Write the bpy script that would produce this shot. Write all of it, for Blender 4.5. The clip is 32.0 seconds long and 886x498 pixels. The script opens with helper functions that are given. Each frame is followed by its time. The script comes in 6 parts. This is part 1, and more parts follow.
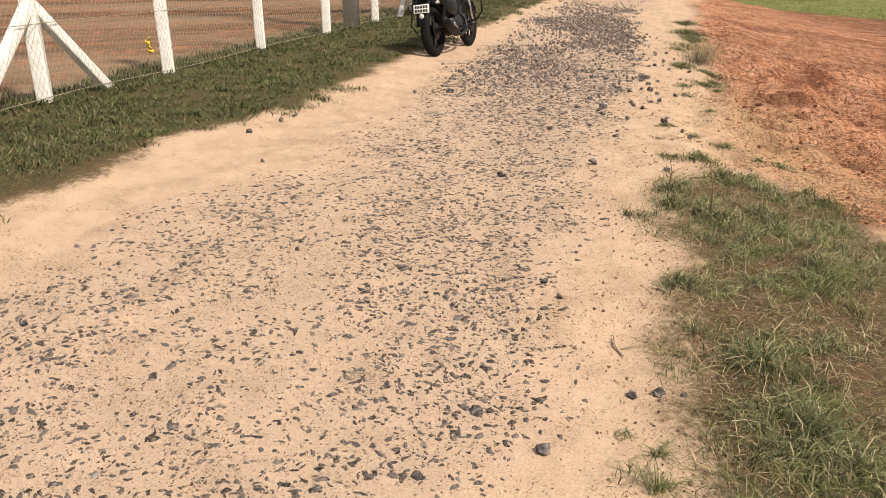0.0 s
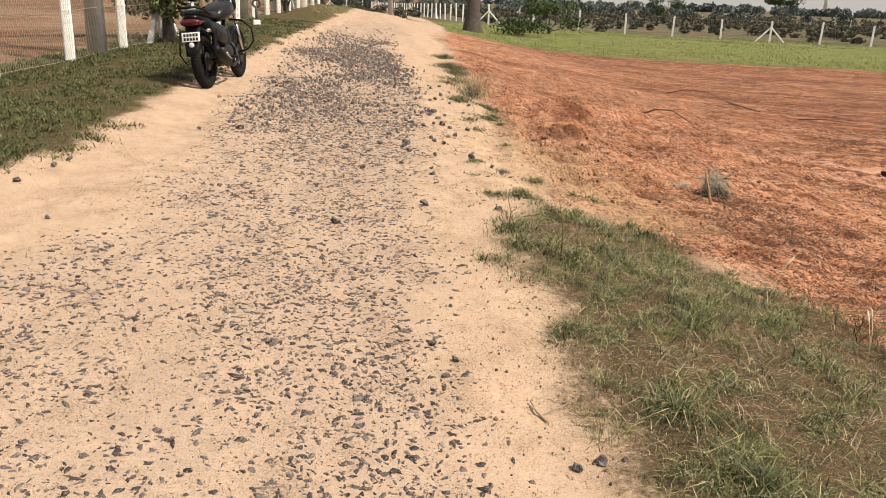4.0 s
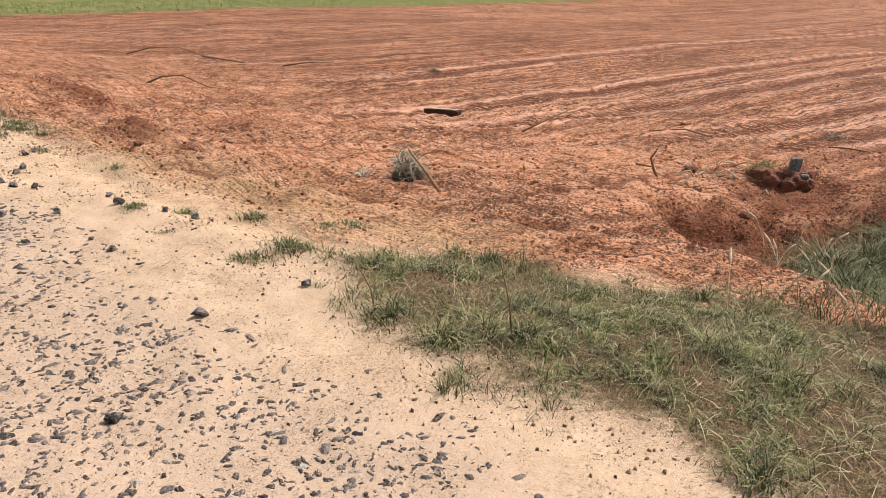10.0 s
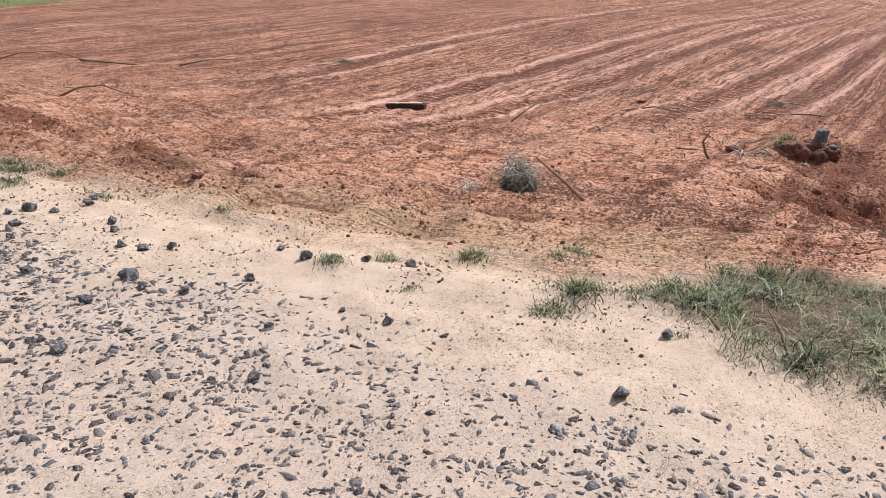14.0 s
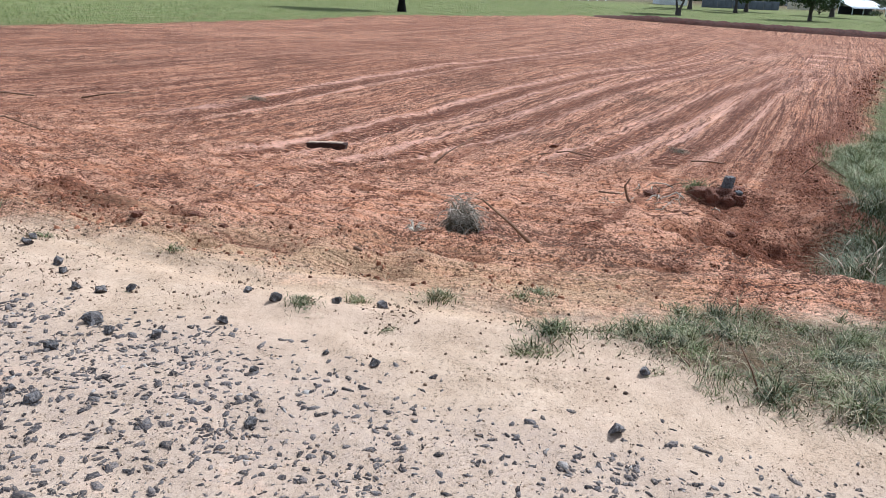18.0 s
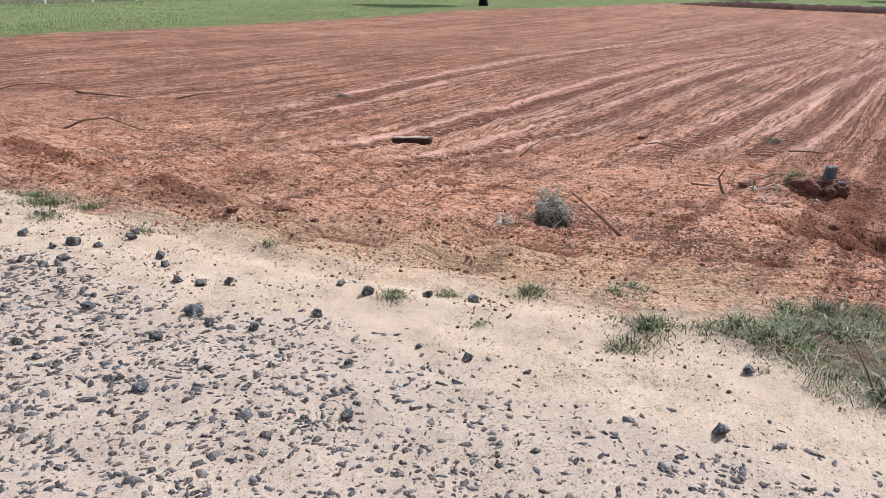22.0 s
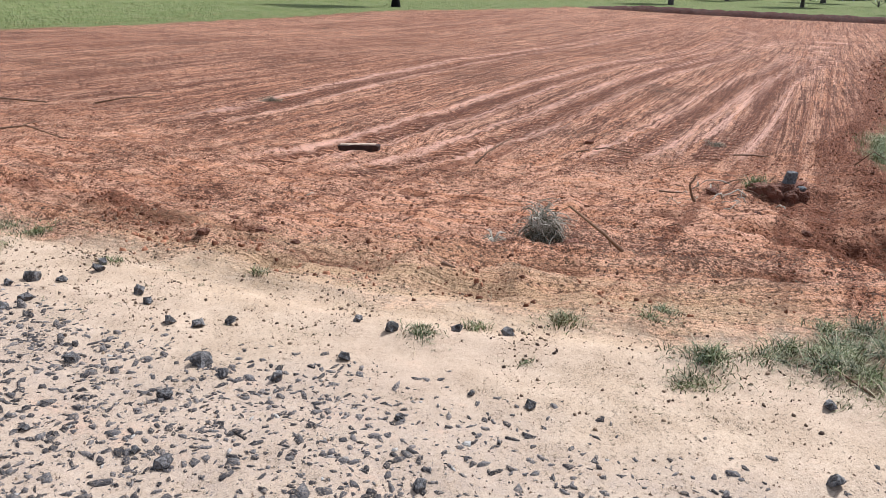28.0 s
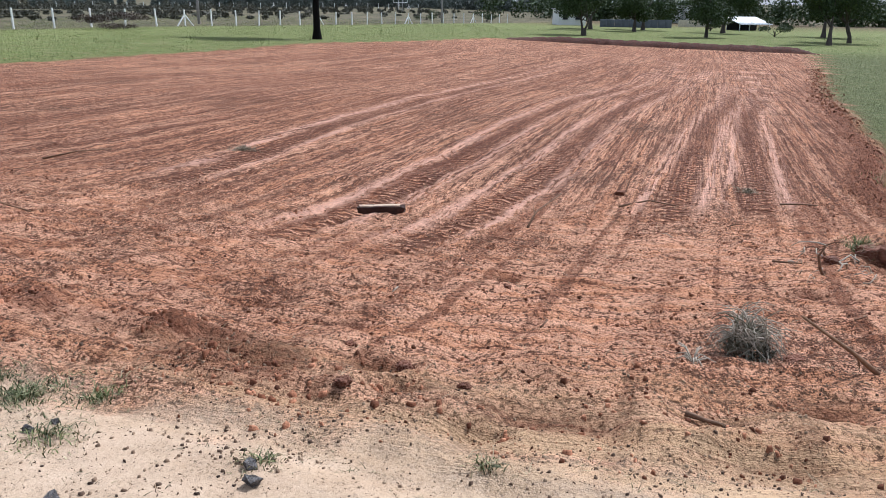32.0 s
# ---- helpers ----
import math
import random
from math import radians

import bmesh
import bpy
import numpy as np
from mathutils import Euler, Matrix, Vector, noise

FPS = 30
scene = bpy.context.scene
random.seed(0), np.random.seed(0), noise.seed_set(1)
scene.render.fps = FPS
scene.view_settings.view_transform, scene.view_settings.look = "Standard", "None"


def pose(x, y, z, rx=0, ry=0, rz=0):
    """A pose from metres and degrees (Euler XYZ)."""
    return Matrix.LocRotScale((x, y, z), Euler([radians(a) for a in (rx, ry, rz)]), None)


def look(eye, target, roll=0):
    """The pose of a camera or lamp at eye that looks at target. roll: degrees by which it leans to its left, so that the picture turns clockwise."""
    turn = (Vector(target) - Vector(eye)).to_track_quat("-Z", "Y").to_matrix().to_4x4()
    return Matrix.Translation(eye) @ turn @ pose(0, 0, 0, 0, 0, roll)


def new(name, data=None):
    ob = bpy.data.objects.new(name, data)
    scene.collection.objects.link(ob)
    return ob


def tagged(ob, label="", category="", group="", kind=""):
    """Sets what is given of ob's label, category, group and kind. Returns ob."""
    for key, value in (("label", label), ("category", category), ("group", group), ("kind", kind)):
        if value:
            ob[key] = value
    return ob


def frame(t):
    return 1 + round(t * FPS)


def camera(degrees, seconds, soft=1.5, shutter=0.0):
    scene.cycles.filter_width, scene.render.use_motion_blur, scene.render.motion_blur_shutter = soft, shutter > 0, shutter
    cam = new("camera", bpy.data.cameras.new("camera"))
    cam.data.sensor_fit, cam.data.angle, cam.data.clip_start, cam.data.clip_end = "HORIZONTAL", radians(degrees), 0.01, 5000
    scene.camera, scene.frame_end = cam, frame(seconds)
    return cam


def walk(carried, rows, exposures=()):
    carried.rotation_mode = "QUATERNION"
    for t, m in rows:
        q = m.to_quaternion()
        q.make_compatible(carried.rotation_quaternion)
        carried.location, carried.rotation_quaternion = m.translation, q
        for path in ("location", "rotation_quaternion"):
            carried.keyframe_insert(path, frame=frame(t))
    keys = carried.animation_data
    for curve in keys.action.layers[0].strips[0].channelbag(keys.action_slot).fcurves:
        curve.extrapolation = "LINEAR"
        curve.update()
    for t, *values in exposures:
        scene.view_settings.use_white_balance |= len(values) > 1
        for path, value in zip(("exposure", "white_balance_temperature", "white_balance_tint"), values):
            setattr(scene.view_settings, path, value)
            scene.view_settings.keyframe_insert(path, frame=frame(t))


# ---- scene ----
cam = camera(58.6, 32.0, soft=0.5)
PATH = [
    (0, (0.206, -0.018, 1.167), (0.111, 1.863, 0.494), -0.53),
    (0.5, (0.102, 0.074, 1.164), (0.185, 1.958, 0.499), -0.61),
    (1, (-0.021, 0.246, 1.172), (0.259, 2.115, 0.517), -0.28),
    (1.5, (-0.112, 0.331, 1.159), (0.343, 2.171, 0.521), 0.53),
    (2, (-0.284, 0.407, 1.186), (0.267, 2.229, 0.573), 1.39),
    (2.5, (-0.338, 0.429, 1.181), (0.242, 2.249, 0.590), 2.40),
    (4.5, (-0.280, 0.393, 1.176), (0.253, 2.223, 0.571), 1.98),
    (5, (-0.282, 0.405, 1.176), (0.313, 2.209, 0.550), 1.02),
    (5.5, (-0.282, 0.475, 1.174), (0.408, 2.237, 0.524), 0.08),
    (6, (-0.344, 0.576, 1.168), (0.464, 2.277, 0.495), -0.44),
    (6.5, (-0.432, 0.754, 1.147), (0.527, 2.372, 0.469), -0.35),
    (7, (-0.531, 1.038, 1.175), (0.583, 2.558, 0.506), 0.14),
    (7.5, (-0.669, 1.307, 1.170), (0.578, 2.728, 0.515), 0.71),
    (8, (-0.775, 1.601, 1.189), (0.583, 2.916, 0.536), 0.96),
    (8.5, (-0.788, 1.928, 1.175), (0.642, 3.158, 0.509), 1.10),
    (9, (-0.843, 2.261, 1.165), (0.647, 3.404, 0.477), 0.84),
    (9.5, (-0.877, 2.597, 1.201), (0.677, 3.643, 0.498), 0.58),
    (10, (-0.838, 2.910, 1.183), (0.783, 3.849, 0.481), 0.10),
    (10.5, (-0.816, 3.225, 1.213), (0.872, 4.047, 0.525), -0.08),
    (11, (-0.839, 3.528, 1.247), (0.898, 4.255, 0.573), 0.03),
    (11.5, (-0.865, 3.713, 1.243), (0.891, 4.395, 0.571), 0.04),
    (12, (-0.911, 3.938, 1.236), (0.846, 4.605, 0.552), -0.06),
    (12.5, (-0.980, 4.166, 1.249), (0.771, 4.828, 0.545), -0.65),
    (13, (-1.080, 4.425, 1.265), (0.674, 5.061, 0.544), -1.24),
    (13.5, (-1.091, 4.659, 1.239), (0.674, 5.245, 0.504), -1.44),
    (15.5, (-1.076, 5.161, 1.245), (0.764, 5.451, 0.518), 0.86),
    (16, (-1.096, 5.172, 1.257), (0.769, 5.407, 0.573), 1.34),
    (16.5, (-1.101, 5.155, 1.267), (0.779, 5.363, 0.618), 1.43),
    (17, (-1.111, 5.154, 1.272), (0.774, 5.358, 0.636), 1.63),
    (17.5, (-1.146, 5.156, 1.270), (0.736, 5.377, 0.630), 1.73),
    (18, (-1.193, 5.159, 1.265), (0.678, 5.419, 0.608), 1.84),
    (18.5, (-1.198, 5.158, 1.260), (0.661, 5.461, 0.588), 1.65),
    (19, (-1.188, 5.161, 1.259), (0.662, 5.499, 0.578), 1.45),
    (19.5, (-1.188, 5.167, 1.262), (0.654, 5.538, 0.577), 1.05),
    (20, (-1.184, 5.181, 1.262), (0.647, 5.600, 0.576), 0.55),
    (20.5, (-1.184, 5.193, 1.265), (0.633, 5.669, 0.579), 0.15),
    (21, (-1.189, 5.194, 1.260), (0.616, 5.719, 0.577), -0.45),
    (21.5, (-1.195, 5.191, 1.258), (0.611, 5.714, 0.576), -0.55),
    (22, (-1.177, 5.202, 1.252), (0.649, 5.663, 0.580), -0.35),
    (22.5, (-1.151, 5.207, 1.256), (0.704, 5.559, 0.598), 0.24),
    (23, (-1.135, 5.220, 1.267), (0.742, 5.471, 0.626), 1.03),
    (23.5, (-1.141, 5.233, 1.258), (0.743, 5.452, 0.623), 1.63),
    (24, (-1.133, 5.267, 1.252), (0.748, 5.509, 0.618), 1.83),
    (24.5, (-1.036, 5.363, 1.241), (0.839, 5.644, 0.605), 1.44),
    (25, (-0.943, 5.426, 1.244), (0.931, 5.715, 0.609), 0.94),
    (25.5, (-0.897, 5.478, 1.253), (0.985, 5.723, 0.623), 0.73),
    (27.5, (-0.915, 5.636, 1.253), (0.968, 5.801, 0.601), 0.93),
    (28, (-0.942, 5.711, 1.245), (0.927, 5.953, 0.576), 0.64),
    (28.5, (-0.885, 5.810, 1.240), (0.972, 6.117, 0.563), 0.05),
    (29, (-0.733, 5.955, 1.248), (1.125, 6.276, 0.580), -0.55),
    (29.5, (-0.620, 6.056, 1.250), (1.255, 6.312, 0.603), -0.96),
    (30, (-0.451, 6.227, 1.258), (1.444, 6.375, 0.638), -1.08),
    (30.5, (-0.293, 6.409, 1.275), (1.614, 6.468, 0.678), -0.70),
    (31, (-0.119, 6.619, 1.251), (1.793, 6.644, 0.665), -0.31),
    (31.5, (0.021, 6.846, 1.272), (1.931, 6.903, 0.682), 0.20),
    (32, (0.141, 7.054, 1.286), (2.048, 7.081, 0.687), 0.70),
]
walk(cam, [(t, look(eye, target, roll)) for t, eye, target, roll in PATH],
     [(0, 0.66, 7250, 12.5), (6, 0.74, 7150, 12.5), (9, 0.77, 6850, 12.5), (13.5, 0.79, 5750, 11), (15.5, 0.78, 5100, 7.5), (17, 0.73, 5050, 6.8), (18, 0.75, 5250, 7.4), (25, 0.74, 5300, 7.6), (28, 0.78, 5450, 8), (32, 0.70, 5400, 8.6)])

# world, sun and sky: a bright, thinly clouded evening
world = bpy.data.worlds.new("sky")
scene.world = world
world.use_nodes = True
wn = world.node_tree.nodes
wl = world.node_tree.links
sky = wn.new("ShaderNodeTexSky")
sky.sky_type, sky.sun_disc = "NISHITA", False
sky.sun_elevation, sky.sun_rotation = radians(50), radians(132)
sky.air_density, sky.dust_density, sky.ozone_density = 1.0, 4.0, 1.0
cloud = wn.new("ShaderNodeMix")
cloud.data_type, cloud.blend_type = "RGBA", "MIX"
cloud.inputs[0].default_value = 0.62
wl.new(sky.outputs[0], cloud.inputs[6])
cloud.inputs[7].default_value = (7.6, 7.7, 7.9, 1)
wl.new(cloud.outputs[2], wn["Background"].inputs[0])
wn["Background"].inputs[1].default_value = 0.064
sun = new("sun", bpy.data.lights.new("sun", "SUN"))
sun.data.energy, sun.data.angle, sun.data.color = 3.45, radians(6), (1.0, 0.94, 0.85)
SUN = Vector((math.sin(radians(132)) * math.cos(radians(50)), math.cos(radians(132)) * math.cos(radians(50)), math.sin(radians(50))))
sun.matrix_basis = look((0, 0, 60), Vector((0, 0, 60)) - SUN, 0)


# ---- materials ----
class Mat:
    """A node material with short ways to add nodes."""

    def __init__(self, name, rough=0.8, metal=0.0, spec=0.3):
        self.m = bpy.data.materials.new(name)
        self.m.use_nodes = True
        self.n, self.l = self.m.node_tree.nodes, self.m.node_tree.links
        self.b = self.n["Principled BSDF"]
        self.b.inputs["Roughness"].default_value = rough
        self.b.inputs["Metallic"].default_value = metal
        self.b.inputs["Specular IOR Level"].default_value = spec
        self.pos = None

    def where(self):
        if self.pos is None:
            self.pos = self.n.new("ShaderNodeNewGeometry")
        return self.pos.outputs["Position"]

    def noise(self, scale, detail=4, rough=0.6, stretch=None, local=False, source=None):
        t = self.n.new("ShaderNodeTexNoise")
        t.inputs["Scale"].default_value, t.inputs["Detail"].default_value, t.inputs["Roughness"].default_value = scale, detail, rough
        src = self.where()
        if local:
            src = self.n.new("ShaderNodeTexCoord").outputs["Object"]
        if source is not None:
            src = source
        if stretch:
            mp = self.n.new("ShaderNodeMapping")
            mp.vector_type = "TEXTURE"
            mp.inputs["Rotation"].default_value = (0, 0, stretch[3] if len(stretch) > 3 else 0)
            mp.inputs["Scale"].default_value = stretch[:3]
            self.l.new(src, mp.inputs[0])
            src = mp.outputs[0]
        self.l.new(src, t.inputs["Vector"])
        return t.outputs["Fac"]

    def ramp(self, src, *stops):
        r = self.n.new("ShaderNodeValToRGB")
        while len(r.color_ramp.elements) < len(stops):
            r.color_ramp.elements.new(0.5)
        for e, (p, c) in zip(r.color_ramp.elements, stops):
            e.position = p
            e.color = (c, c, c, 1) if isinstance(c, (int, float)) else (*c, 1)
        self.l.new(src, r.inputs[0])
        return r.outputs[0]

    def mix(self, fac, a, b, kind="MIX"):
        x = self.n.new("ShaderNodeMix")
        x.data_type, x.blend_type = "RGBA", kind
        for s, v in ((0, fac), (6, a), (7, b)):
            if isinstance(v, (int, float)):
                x.inputs[s].default_value = v
            elif isinstance(v, tuple):
                x.inputs[s].default_value = (*v, 1)
            else:
                self.l.new(v, x.inputs[s])
        return x.outputs[2]

    def calc(self, op, a, b=0.0):
        x = self.n.new("ShaderNodeMath")
        x.operation = op
        for s, v in enumerate((a, b)):
            if isinstance(v, (int, float)):
                x.inputs[s].default_value = v
            else:
                self.l.new(v, x.inputs[s])
        return x.outputs[0]

    def attr(self, name):
        a = self.n.new("ShaderNodeAttribute")
        a.attribute_name = name
        return a.outputs["Fac"]

    def island(self):
        return self.n.new("ShaderNodeNewGeometry").outputs["Random Per Island"]

    def each(self):
        return self.n.new("ShaderNodeObjectInfo").outputs["Random"]

    def color(self, src):
        if isinstance(src, tuple):
            self.b.inputs["Base Color"].default_value = (*src, 1)
        else:
            self.l.new(src, self.b.inputs["Base Color"])
        return self

    def rough(self, src):
        self.l.new(src, self.b.inputs["Roughness"])
        return self

    def bump(self, src, strength=0.5, distance=0.01):
        b = self.n.new("ShaderNodeBump")
        b.inputs["Strength"].default_value, b.inputs["Distance"].default_value = strength, distance
        self.l.new(src, b.inputs["Height"])
        self.l.new(b.outputs[0], self.b.inputs["Normal"])
        return self


def plain(name, col, rough=0.6, metal=0.0, scale=14, vary=0.25, bump=0.15, dist=0.004, local=True, spec=0.4):
    """Paint, metal or plastic with a mild variation at two scales."""
    k = Mat(name, rough, metal, spec)
    a, b = k.noise(scale, 5, 0.65, local=local), k.noise(scale * 7, 3, 0.6, local=local)
    dark = tuple(c * (1 - vary) for c in col)
    light = tuple(min(1, c * (1 + vary * 0.5)) for c in col)
    k.color(k.mix(k.ramp(a, (0.3, 0.0), (0.7, 1.0)), dark, light))
    k.rough(k.ramp(b, (0.3, max(0.03, rough - 0.12)), (0.7, min(1.0, rough + 0.12))))
    k.bump(b, bump, dist)
    return k.m


def soil_material():
    k = Mat("soil", 0.95, 0, 0.12)
    big, mid, fine, grit, dust = k.noise(0.7, 5), k.noise(4.5, 6, 0.7), k.noise(34, 5, 0.75), k.noise(120, 3, 0.75), k.noise(330, 2, 0.7)
    speck = k.noise(62, 4, 0.8)
    red, grass, dark_soil, left, gravel = k.attr("red"), k.attr("grass"), k.attr("dark_soil"), k.attr("left"), k.attr("gravel")

    def grainy(src, other, much):
        return k.calc("ADD", src, k.calc("MULTIPLY", k.calc("SUBTRACT", other, 0.5), much))

    # pale sand of the track
    sand = k.mix(k.ramp(mid, (0.34, 0.0), (0.66, 1.0)), (0.385, 0.268, 0.178), (0.50, 0.37, 0.265))
    sand = k.mix(k.ramp(big, (0.4, 0.0), (0.62, 0.5)), sand, (0.415, 0.295, 0.22))
    sand = k.mix(k.calc("MULTIPLY", gravel, k.ramp(fine, (0.36, 0.75), (0.6, 0.25))), sand, (0.315, 0.243, 0.202))
    sand = k.mix(k.ramp(grainy(grit, mid, 0.5), (0.35, 0.85), (0.42, 0.0)), sand, (0.12, 0.085, 0.056))
    sand = k.mix(k.ramp(grainy(speck, big, 0.4), (0.35, 0.85), (0.39, 0.0)), sand, (0.10, 0.072, 0.05))
    sand = k.mix(k.ramp(dust, (0.38, 0.75), (0.45, 0.0)), sand, (0.18, 0.133, 0.087))
    sand = k.mix(k.ramp(dust, (0.54, 0.0), (0.64, 0.7)), sand, (0.62, 0.49, 0.37))
    # graded red field: lines along the grader's way, broken up by grain
    lines = k.attr("lines")
    edgewise = k.n.new("ShaderNodeCombineXYZ")
    k.l.new(k.attr("across"), edgewise.inputs[0])
    k.l.new(k.attr("along"), edgewise.inputs[1])
    curve = edgewise.outputs[0]
    wide = k.mix(lines, k.noise(1.0, 6, 0.7, (0.16, 1.6, 1), source=curve), k.noise(1.0, 5, 0.7, (9, 0.12, 1, radians(-17.5))))
    thin = k.mix(lines, k.noise(1.0, 5, 0.75, (0.05, 0.7, 1), source=curve), k.noise(1.0, 4, 0.75, (5, 0.05, 1, radians(-17))))
    earth = k.mix(k.ramp(mid, (0.36, 0.0), (0.64, 1.0)), (0.53, 0.22, 0.113), (0.68, 0.335, 0.19))
    earth = k.mix(k.calc("MULTIPLY", k.attr("dry"), k.ramp(mid, (0.36, 0.95), (0.62, 0.45))), earth, (0.66, 0.40, 0.215))
    earth = k.mix(k.ramp(grainy(wide, fine, 0.35), (0.46, 0.0), (0.53, 0.65)), earth, (0.76, 0.43, 0.285))
    # dark streaks put the shadows of the furrows into the colour
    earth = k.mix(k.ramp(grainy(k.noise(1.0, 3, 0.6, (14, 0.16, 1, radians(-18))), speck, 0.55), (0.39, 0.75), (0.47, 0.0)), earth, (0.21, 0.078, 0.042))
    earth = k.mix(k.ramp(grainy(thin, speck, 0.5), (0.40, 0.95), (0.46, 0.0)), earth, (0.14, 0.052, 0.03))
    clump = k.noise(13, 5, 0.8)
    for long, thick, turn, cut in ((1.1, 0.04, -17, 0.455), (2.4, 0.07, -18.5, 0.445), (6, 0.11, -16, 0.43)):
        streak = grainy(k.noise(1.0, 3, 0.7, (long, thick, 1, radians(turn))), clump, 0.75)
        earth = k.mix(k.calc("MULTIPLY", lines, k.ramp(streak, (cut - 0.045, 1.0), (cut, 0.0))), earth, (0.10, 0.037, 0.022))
    # dark specks paint small shadows among the clods, mixed with dark crumbs
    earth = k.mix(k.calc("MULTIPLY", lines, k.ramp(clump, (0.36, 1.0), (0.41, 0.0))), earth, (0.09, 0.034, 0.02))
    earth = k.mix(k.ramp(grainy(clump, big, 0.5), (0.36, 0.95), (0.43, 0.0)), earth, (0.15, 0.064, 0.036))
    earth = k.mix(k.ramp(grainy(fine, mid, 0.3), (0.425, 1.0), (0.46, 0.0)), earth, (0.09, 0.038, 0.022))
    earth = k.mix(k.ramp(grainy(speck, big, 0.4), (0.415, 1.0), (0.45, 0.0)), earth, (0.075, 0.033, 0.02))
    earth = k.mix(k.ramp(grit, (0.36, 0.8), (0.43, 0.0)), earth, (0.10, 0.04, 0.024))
    earth = k.mix(k.ramp(grit, (0.60, 0.0), (0.68, 0.6)), earth, (0.76, 0.50, 0.35))
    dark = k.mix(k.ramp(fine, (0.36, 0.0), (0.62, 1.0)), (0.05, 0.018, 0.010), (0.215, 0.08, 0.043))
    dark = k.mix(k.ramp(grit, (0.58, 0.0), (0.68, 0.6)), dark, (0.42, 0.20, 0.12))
    earth = k.mix(dark_soil, earth, dark)
    # tractor tracks: packed smooth bands and rows of lug prints
    pack, lug = k.attr("pack"), k.attr("lug")
    earth = k.mix(k.calc("MULTIPLY", pack, k.ramp(grainy(k.noise(1.0, 4, 0.7, (3, 0.07, 1, radians(-19))), clump, 0.5), (0.44, 0.0), (0.54, 0.75))), earth, (0.74, 0.43, 0.32))
    wave = k.calc("SINE", k.calc("ADD", k.calc("MULTIPLY", k.attr("lug_run"), 6.2832 / 0.105), k.calc("MULTIPLY", mid, 2.2)))
    prints = k.calc("MULTIPLY", lug, k.ramp(grainy(k.calc("MULTIPLY", k.calc("ADD", wave, 1.0), 0.5), fine, 0.7), (0.36, 0.0), (0.54, 1.0)))
    earth = k.mix(k.calc("MULTIPLY", prints, 0.95), earth, (0.12, 0.046, 0.027))
    # soil under the grass; shade between the blades is put into its dark tones
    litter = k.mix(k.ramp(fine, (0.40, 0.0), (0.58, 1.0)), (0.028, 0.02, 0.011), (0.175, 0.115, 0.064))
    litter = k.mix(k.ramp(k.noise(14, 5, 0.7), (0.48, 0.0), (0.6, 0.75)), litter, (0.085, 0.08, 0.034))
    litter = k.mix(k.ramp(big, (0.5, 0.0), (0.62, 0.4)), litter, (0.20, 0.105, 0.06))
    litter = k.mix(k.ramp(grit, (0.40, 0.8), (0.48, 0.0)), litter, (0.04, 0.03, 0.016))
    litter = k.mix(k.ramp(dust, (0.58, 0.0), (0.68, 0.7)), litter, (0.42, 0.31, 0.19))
    meadow = k.mix(k.ramp(mid, (0.36, 0.0), (0.64, 1.0)), (0.105, 0.135, 0.04), (0.23, 0.255, 0.085))
    meadow = k.mix(k.ramp(fine, (0.38, 0.7), (0.52, 0.0)), meadow, (0.075, 0.09, 0.03))
    meadow = k.mix(k.ramp(k.noise(1.0, 5, 0.75, (1.6, 0.5, 1, radians(-20))), (0.42, 0.6), (0.52, 0.0)), meadow, (0.12, 0.15, 0.045))
    meadow = k.mix(k.ramp(k.noise(1.4, 5, 0.7), (0.5, 0.0), (0.66, 0.6)), meadow, (0.27, 0.235, 0.12))
    clumpy = k.noise(9, 5, 0.75)
    lawn = k.mix(k.ramp(clumpy, (0.36, 0.0), (0.62, 1.0)), (0.03, 0.042, 0.014), (0.135, 0.155, 0.055))
    lawn = k.mix(k.ramp(k.noise(2.2, 4, 0.7), (0.5, 0.0), (0.64, 0.6)), lawn, (0.19, 0.175, 0.085))
    meadow = k.mix(k.attr("lawn"), meadow, lawn)
    edge = k.calc("MULTIPLY", k.calc("SUBTRACT", mid, 0.5), 1.1)
    redm = k.ramp(k.calc("ADD", red, k.calc("ADD", edge, k.calc("MULTIPLY", k.calc("SUBTRACT", wide, 0.5), 0.9))), (0.12, 0.0), (0.85, 1.0))
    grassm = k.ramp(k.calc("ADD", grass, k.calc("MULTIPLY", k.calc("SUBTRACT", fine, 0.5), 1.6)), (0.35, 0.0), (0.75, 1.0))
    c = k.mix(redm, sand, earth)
    c = k.mix(k.calc("MULTIPLY", k.attr("dry"), k.ramp(grainy(k.noise(1.0, 4, 0.65, (0.2, 2.2, 1), source=curve), fine, 0.4), (0.36, 0.1), (0.60, 0.85))), c, k.mix(k.ramp(speck, (0.36, 0.0), (0.46, 1.0)), (0.14, 0.072, 0.04), (0.53, 0.35, 0.205)))
    past = k.mix(k.ramp(k.noise(1.0, 5, 0.7, (2.5, 0.3, 1, radians(12))), (0.4, 0.0), (0.6, 1.0)), (0.055, 0.028, 0.017), (0.25, 0.10, 0.055))
    past = k.mix(k.ramp(k.noise(7, 5, 0.75), (0.44, 0.8), (0.54, 0.0)), past, (0.05, 0.036, 0.02))
    c = k.mix(left, c, past)
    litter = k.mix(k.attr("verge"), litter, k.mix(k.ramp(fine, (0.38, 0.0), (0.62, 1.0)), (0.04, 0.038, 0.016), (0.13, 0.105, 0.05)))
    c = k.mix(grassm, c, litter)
    c = k.mix(k.attr("meadow"), c, meadow)
    scrub = k.mix(k.ramp(k.noise(0.35, 6, 0.7), (0.4, 0.0), (0.6, 1.0)), (0.065, 0.062, 0.035), (0.15, 0.125, 0.08))
    c = k.mix(k.attr("scrub"), c, scrub)
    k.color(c)
